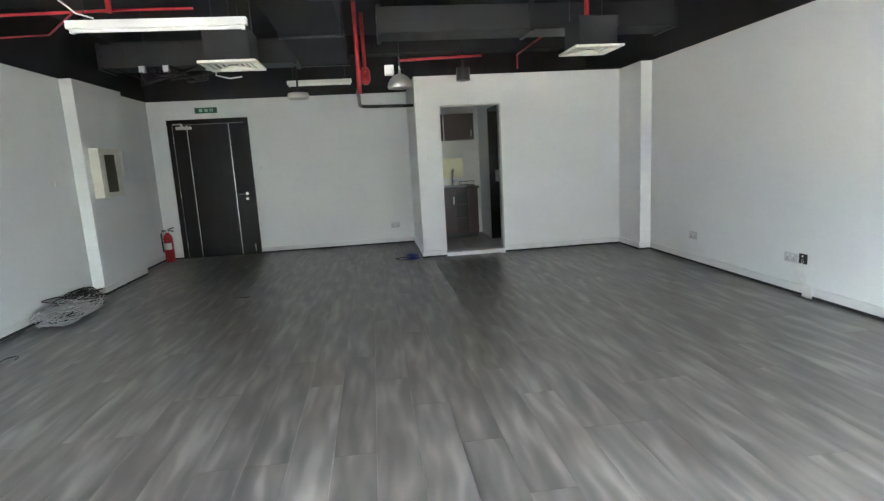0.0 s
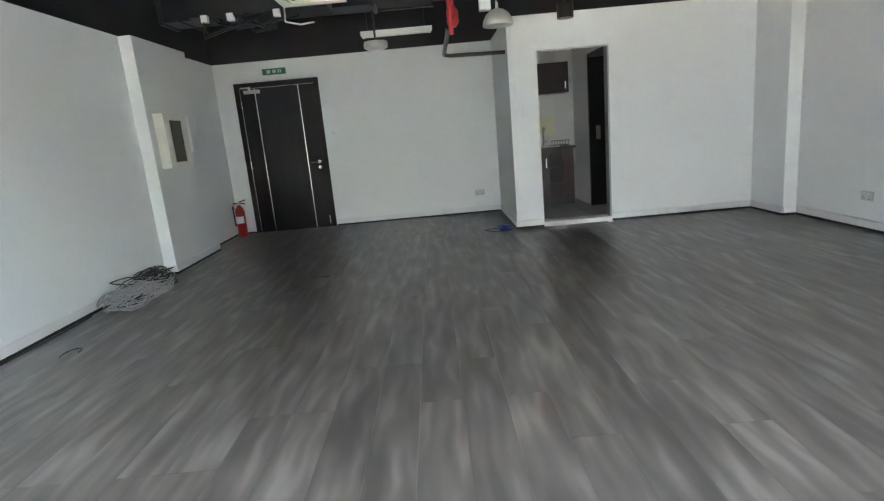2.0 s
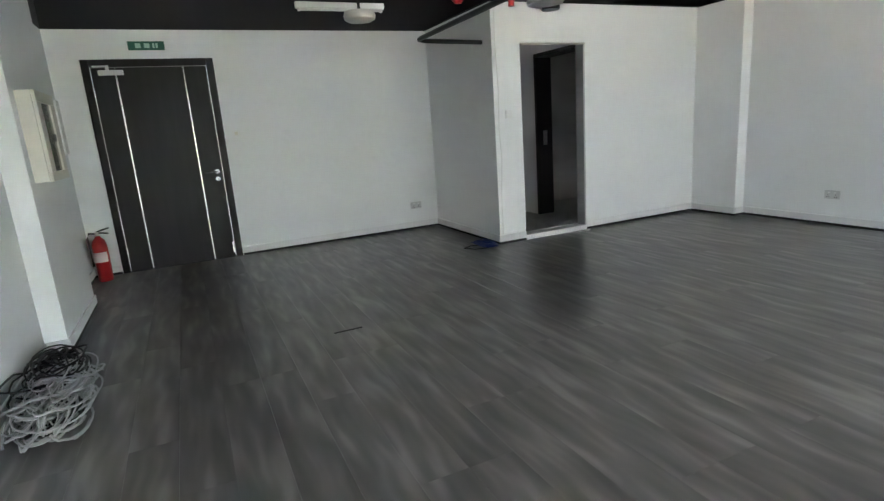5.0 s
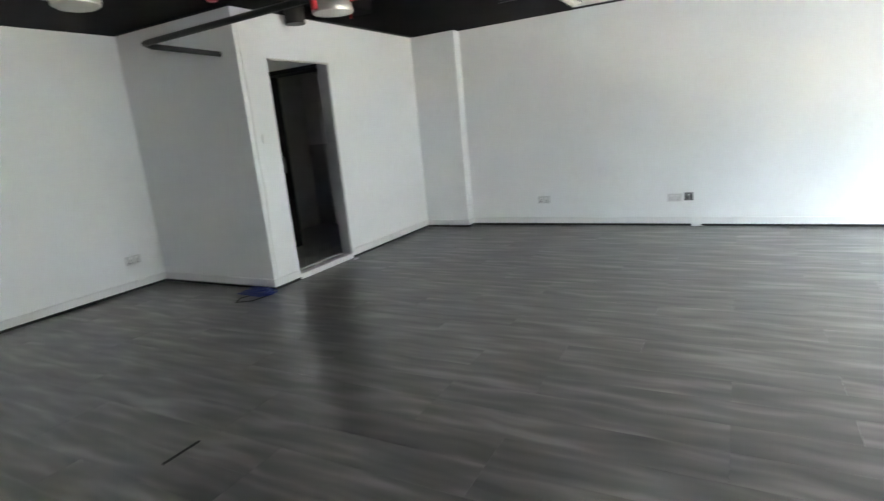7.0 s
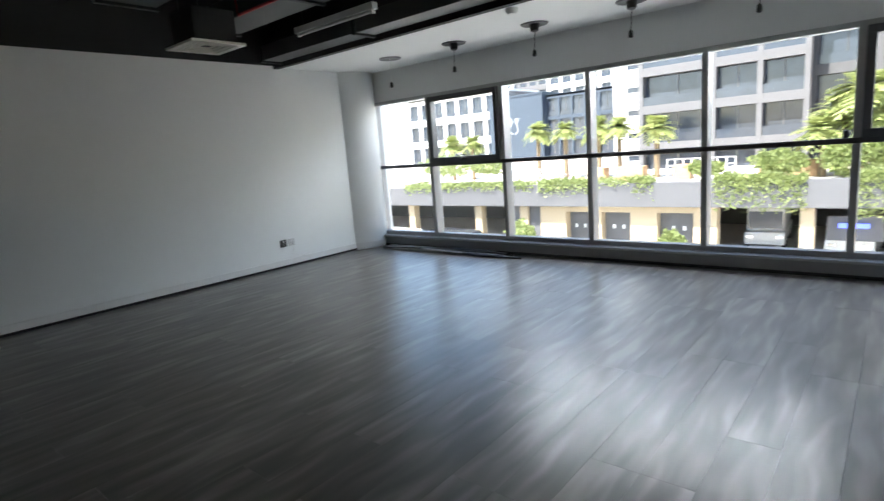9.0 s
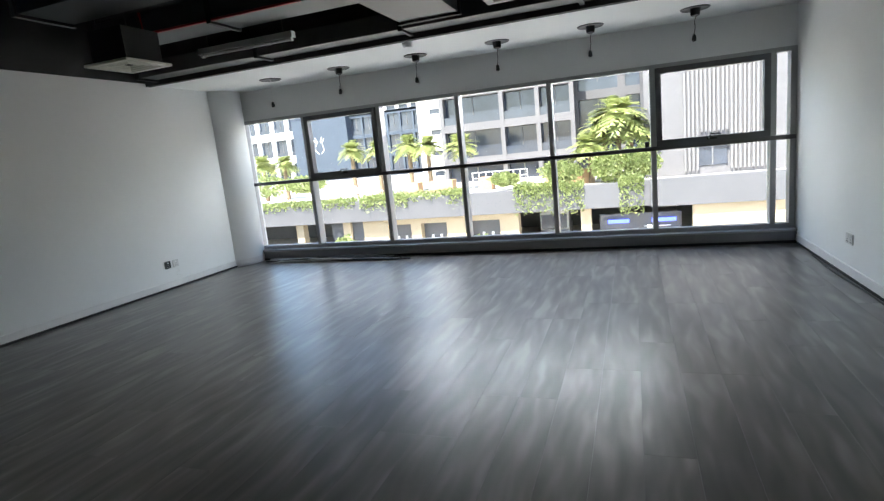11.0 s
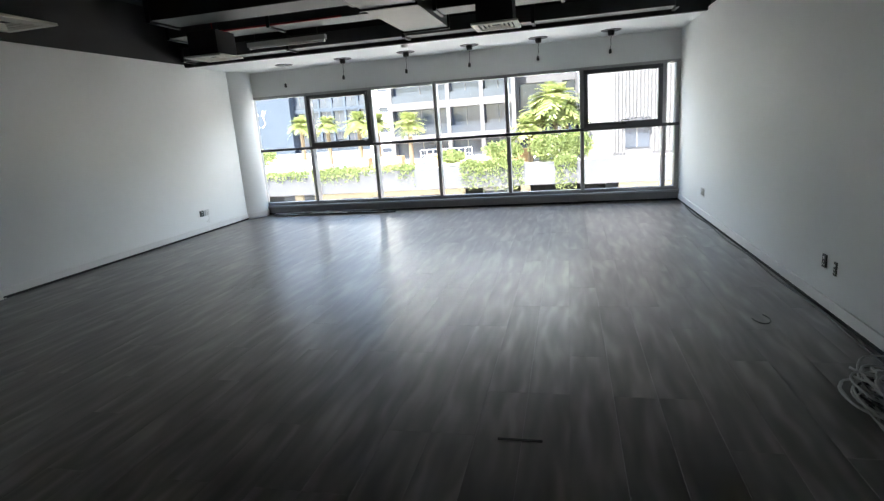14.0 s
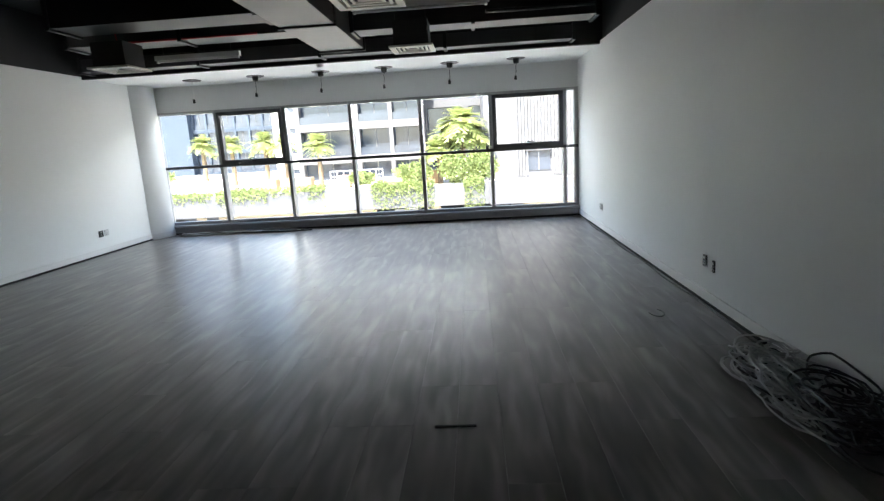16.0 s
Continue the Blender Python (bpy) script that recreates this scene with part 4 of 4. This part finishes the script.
def shrub(x, y, z, rx, rz, n, seed):
    random.seed(seed)
    bm = bmesh.new()
    for i in range(n):
        v = Vector((random.gauss(0, 1), random.gauss(0, 1), random.gauss(0, 1))).normalized() * random.uniform(0.6, 1.0)
        v *= 1 + 0.35 * noise.noise(v * 2.2)
        c = Vector((x + v.x * rx, y + v.y * rx * 0.6, z + v.z * rz))
        a = Vector((random.gauss(0, 1), random.gauss(0, 1), random.gauss(0, 1))).normalized()
        b = a.orthogonal()
        k = random.uniform(0.06, 0.13)
        bm.faces.new([bm.verts.new(c + k * (a * p + b * q)) for p, q in ((-1, 0), (0, -0.5), (1, 0), (0, 0.5))])
    return solid("shrub", bm, HEDGEG, "leafy green shrub on the terrace", "shrub", "terrace shrubs", "stuff")


for i, q in enumerate(((5.2, -32, -0.3, 1.1, 0.55), (1.3, -31.6, -0.1, 1.0, 0.8), (2.6, -31.5, -0.2, 1.2, 0.8), (8.3, -32.5, -0.5, 0.8, 0.4), (22.0, -34, 0.1, 1.6, 0.6), (25.5, -34, 0.2, 2.2, 0.8))):
    shrub(*q, 1500, 70 + i)
# street trees near the garage wall
for i, q in enumerate(((16.0, -28.0, -3.3, 0.8, 0.75), (8.6, -28.5, -3.5, 0.55, 0.6), (14.2, -28.0, -3.9, 0.6, 0.35))):
    shrub(*q, 1100, 90 + i)
for x, w in ((12.3, 1.5), (14.2, 1.0), (5.0, 2.4), (9.6, 0.8)):
    solid("planter", box(x - w / 2, x + w / 2, -34, -33.2, -1.1, -0.35, bev=0.03), ORANGE, "orange-brown planter box on the terrace", "planter", "terrace planters")
for i in range(7):
    ch = thing("sun_lounger", "white sun lounger on the terrace", "sun lounger", "terrace loungers", at=(17.2 + i * 0.55, -34.6, -1.1))
    part("seat", box(-0.2, 0.2, -0.7, 0.5, 0.3, 0.36, bev=0.02), WHITEB, ch)
    b = box(-0.2, 0.2, -0.03, 0.03, 0, 0.6, bev=0.02)
    b.transform(pose(0, 0.5, 0.33, -35))
    part("backrest", b, WHITEB, ch)
    for sx in (-0.17, 0.17):
        for sy in (-0.6, 0.4):
            part("leg", box(sx - 0.02, sx + 0.02, sy - 0.02, sy + 0.02, 0, 0.3), WHITEB, ch)
rl = thing("terrace_railing", "white metal railing on the terrace", "railing", at=(8.8, -33.6, -1.1))
for i in range(9):
    part("post", box(-1.6 + i * 0.4, -1.56 + i * 0.4, -0.02, 0.02, 0, 1.0), WHITEB, rl)
for z in (0.35, 0.68, 1.0):
    part("rail", box(-1.6, 1.64, -0.02, 0.02, z, z + 0.04), WHITEB, rl)


def building(name, x0, x1, y, z0, z1, dep, nx, fl, wall, win_m, label, inset=0.35, sill=0.35, pier=0.25, cuts=()):
    """A block with real window bays: slabs and piers in front of recessed glass."""
    ob = thing(name, label, "building", at=((x0 + x1) / 2, y, z0))
    w, h = x1 - x0, z1 - z0
    part("core", box(-w / 2, w / 2, -dep, -inset, 0, h), win_m, ob)
    part("roof", box(-w / 2, w / 2, -dep, 0, h, h + 0.3), wall, ob)
    for k in range(fl + 1):
        z = k * h / fl
        part("floor_band", box(-w / 2, w / 2, -inset, 0, z - sill / 2, z + sill / 2, bev=0.01), wall, ob)
    edge = [c - (x0 + x1) / 2 for c in cuts] or [-w / 2 + i * w / nx for i in range(nx + 1)]
    for px in edge:
        part("pier", box(px - pier / 2, px + pier / 2, -inset + 0.03, 0.02, 0, h), wall, ob)
    for k in range(fl):
        for ea, eb in zip(edge, edge[1:]):
            px, z = (ea + eb) / 2, k * h / fl
            cw = eb - ea - pier
            wd = part("window", box(px - cw / 2, px + cw / 2, -inset - 0.02, -inset + 0.04, z + sill / 2 + 0.02, z + h / fl - sill / 2 - 0.02), win_m, ob)
            part("glazing_bar", box(px - 0.04, px + 0.04, -inset + 0.04, -inset + 0.08, z + sill / 2 + 0.02, z + h / fl - sill / 2 - 0.02), DARKR, wd)
            part("balustrade", box(px - cw / 2, px + cw / 2, -0.12, -0.07, z + sill / 2, z + sill / 2 + 0.55), BGLASS, wd, "glass balcony front")
    return ob


building("apartment_building", 5.4, 14.8, -42, -2.03, 15.12, 12, 3, 7, CONCL, BGLASS, "grey apartment building with deep window bays", 0.7, 0.55, 0.3, (5.4, 7.75, 10.3, 14.8))
building("apartment_building", -1.0, 5.4, -44, -1.1, 17.5, 10, 2, 7, CONC, BGLASS, "dark grey apartment wing behind the palms", 0.5, 0.6, 0.5)
building("white_tower", 14.8, 16.6, -43, -1.1, 13, 10, 1, 9, WHITEB, BGLASS, "narrow white stair tower of the apartment building", 0.2, 1.2, 1.0)
blk = thing("club_building", "slate blue windowless block with a pale emblem", "building", at=(42.3, -70, -1.1))
part("wall", box(-4.3, 4.3, -10, 0, 0, 8.8, bev=0.03), DSTEEL, blk)
part("roof", box(-4.4, 4.4, -10.1, 0.1, 8.8, 9.05), DSTEEL, blk)
e = bmesh.new()
for s in (-1, 1):
    tube(e, [(s * 0.12, 0.05, 3.2), (s * 0.45, 0.05, 3.5), (s * 0.35, 0.05, 4.0), (s * 0.15, 0.05, 4.3), (s * 0.35, 0.05, 4.7)], 0.035)
    tube(e, [(s * 0.3, 0.05, 4.2), (s * 0.6, 0.05, 4.6)], 0.03)
e.transform(Matrix.Translation((0.2, 0, -1.0)) @ Matrix.Scale(1.5, 4))
part("emblem", e, WHITEB, blk, "pale abstract emblem")
building("club_wing", 23.0, 38.0, -71, -1.1, 7.2, 8, 8, 3, DSTEEL, BGLASS, "dark glazed low wing behind the palms", 0.3, 0.5, 0.3)
lou = thing("louvred_building", "pale concrete building with a tall vertical louvre panel", "building", at=(-6.0, -33.5, -1.1))
part("wall", box(-14, 7.0, -14, 0, 0, 16), CONCL, lou)
part("roof", box(-14.1, 7.1, -14.1, 0.1, 16, 16.3), CONCL, lou)
for i in range(20):
    part("louvre", box(1.5 + i * 0.19 - 0.05, 1.5 + i * 0.19 + 0.05, 0.0, 0.14, 0.2 if i < 9 or i > 15 else 2.1, 7.6), LOUV, lou)
wdw = part("window", box(3.2, 4.55, 0.0, 0.06, 0.45, 1.55), BGLASS, lou)
part("window_frame", box(3.84, 3.9, 0.06, 0.1, 0.45, 1.55), LOUV, wdw)
part("window_hood", box(3.1, 4.65, 0.0, 0.3, 1.6, 1.8), DARKR, wdw)
for i, (x0, x1, y, h, fl, nx, m) in enumerate(((47.5, 66, -74, 9.5, 4, 7, WHITEB), (40, 56, -105, 22, 8, 6, WHITEB), (52, 66, -110, 34, 11, 6, CONCL), (70, 88, -130, 42, 12, 7, WHITEB), (88, 104, -150, 30, 9, 6, CONCL), (14, 26, -120, 48, 14, 5, WHITEB), (-30, -8, -70, 30, 9, 8, CONCL))):
    building("tower_block", x0, x1, y, GZ, h, 12, nx, fl, m, BGLASS, "pale tower block in the bright distance", 0.4, 1.1, 0.7)


def car(x, y, rz, paint, van, label):
    ob = thing("van" if van else "car", label, "van" if van else "car", "parked vehicles")
    L, wd, h = (4.6, 1.75, 2.1) if van else (4.3, 1.75, 1.45)
    b = bmesh.new()
    bx(b, -wd / 2, wd / 2, -L / 2, L / 2, 0.3, 0.95, bev=0.12)
    part("body", b, paint, ob, smooth=True)
    b = bx(bmesh.new(), -wd / 2 + 0.06, wd / 2 - 0.06, -L / 2 + 0.1, L / 2 - (0.5 if van else 1.2), 0.9, h, bev=0.15)
    part("cabin", b, paint, ob, smooth=True)
    b = box(-wd / 2 + 0.16, wd / 2 - 0.16, L / 2 - (0.56 if van else 1.26), L / 2 - (0.47 if van else 1.17), 1.05, h - 0.22, bev=0.02)
    part("windscreen", b, BGLASS, ob, "dark windscreen")
    for s in (-1, 1):
        part("headlight", box(s * 0.62 - 0.16, s * 0.62 + 0.16, L / 2 - 0.08, L / 2 + 0.01, 0.62, 0.78, bev=0.02), CHROME, ob, "clear headlight")
        for yy in (-L / 2 + 0.8, L / 2 - 0.8):
            part("wheel", rod(bmesh.new(), (s * (wd / 2 - 0.18), yy, 0.32), (s * (wd / 2 + 0.01), yy, 0.32), 0.32, seg=18), TYRE, ob, "black tyre", True)
    ob.matrix_world = pose(x, y, GZ, 0, 0, rz)
    return ob


car(6.1, -36.0, 4, CARW, True, "white delivery van parked under the podium")
car(2.4, -34.5, -5, CARW, False, "pale car parked under the podium")
car(20.0, -28.0, 80, CARD, False, "dark car parked beside the street")
car(24.0, -27.5, 82, CARW, False, "white car parked beside the street")
bol = thing("traffic_bollard", "red and white bollard at the car park entrance", "bollard", at=(1.0, -29.3, GZ))
part("post", rod(bmesh.new(), (0, 0, 0), (0, 0, 1.15), 0.1), REDP, bol, smooth=True)
part("band", rod(bmesh.new(), (0, 0, 1.15), (0, 0, 1.8), 0.1), WHITEB, bol, "pale upper band", True)

# ---- floor boards and tiles, last ----
floor = thing("floor", "glossy grey wood-look laminate floor", "floor", kind="structure")
PW, PLN = 0.203, 1.3
shapes = {}


def board(width, length):
    key = (round(width, 3), round(length, 3))
    if key not in shapes:
        b = box(-width / 2 + 0.0004, width / 2 - 0.0004, -length / 2 + 0.0004, length / 2 - 0.0004, -0.011, 0.0)
        es = [e for e in b.edges if all(v.co.z > -0.001 for v in e.verts)]
        bmesh.ops.bevel(b, geom=es, offset=0.0004, segments=1, affect="EDGES")
        bmesh.ops.recalc_face_normals(b, faces=b.faces)
        me = bpy.data.meshes.new("board")
        b.to_mesh(me)
        b.free()
        me.materials.append(LAM)
        shapes[key] = me
    return shapes[key]


random.seed(9)
i, x = 0, 0.0
while x < W - 0.01:
    w = min(PW, W - x)
    y = -9.62
    step = (0.45, 0.9, 1.3)[(i * 2 + random.randint(0, 1)) % 3]
    while y < -0.001:
        l = min(step, -y)
        if l > 0.02:
            ob = new("board", board(w, l))
            ob.parent = floor
            ob.location = (x + w / 2, y + l / 2, 0)
        y += step
        step = PLN
    x += w
    i += 1


def tiles(parent, axis, at, a0, a1, b0, b1, step, m):
    """Square tiles with open joints laid on a wall or floor."""
    na, nb = int((a1 - a0) / step + 0.5), int((b1 - b0) / step + 0.5)
    sa, sb = (a1 - a0) / na, (b1 - b0) / nb
    g = 0.002
    bm = {"y": box(g, sa - g, -0.006, 0, g, sb - g), "x": box(-0.006, 0, g, sa - g, g, sb - g), "z": box(g, sa - g, g, sb - g, 0, 0.006)}[axis]
    bmesh.ops.recalc_face_normals(bm, faces=bm.faces)
    me = bpy.data.meshes.new("tile")
    bm.to_mesh(me)
    bm.free()
    me.materials.append(m)
    for i in range(na):
        for j in range(nb):
            ob = new("tile", me)
            ob.parent = parent
            a, b = a0 + i * sa, b0 + j * sb
            ob.location = {"y": (a, at, b), "x": (at, a, b), "z": (a, b, at)}[axis]


tiles(bpy.data.objects["wall_pantry_back"], "y", 0.25, 4.07, 5.15, 0.9, 2.4, 0.3, WTILE)
tiles(bpy.data.objects["pantry_floor"], "z", 0.05, 4.07, 5.15, -1.45, -0.3, 0.3, TILE)
tiles(bpy.data.objects["pantry_floor"], "z", 0.05, 5.15, 6.71, -1.40, -0.6, 0.3, TILE)
tiles(bpy.data.objects["wall_washroom"], "x", 6.72, -1.45, 0.25, 1.22, 2.4, 0.3, WTILE)
tiles(bpy.data.objects["wall_washroom_lower"], "x", 6.71, -1.45, 0.25, 0.05, 1.22, 0.3, TILED)
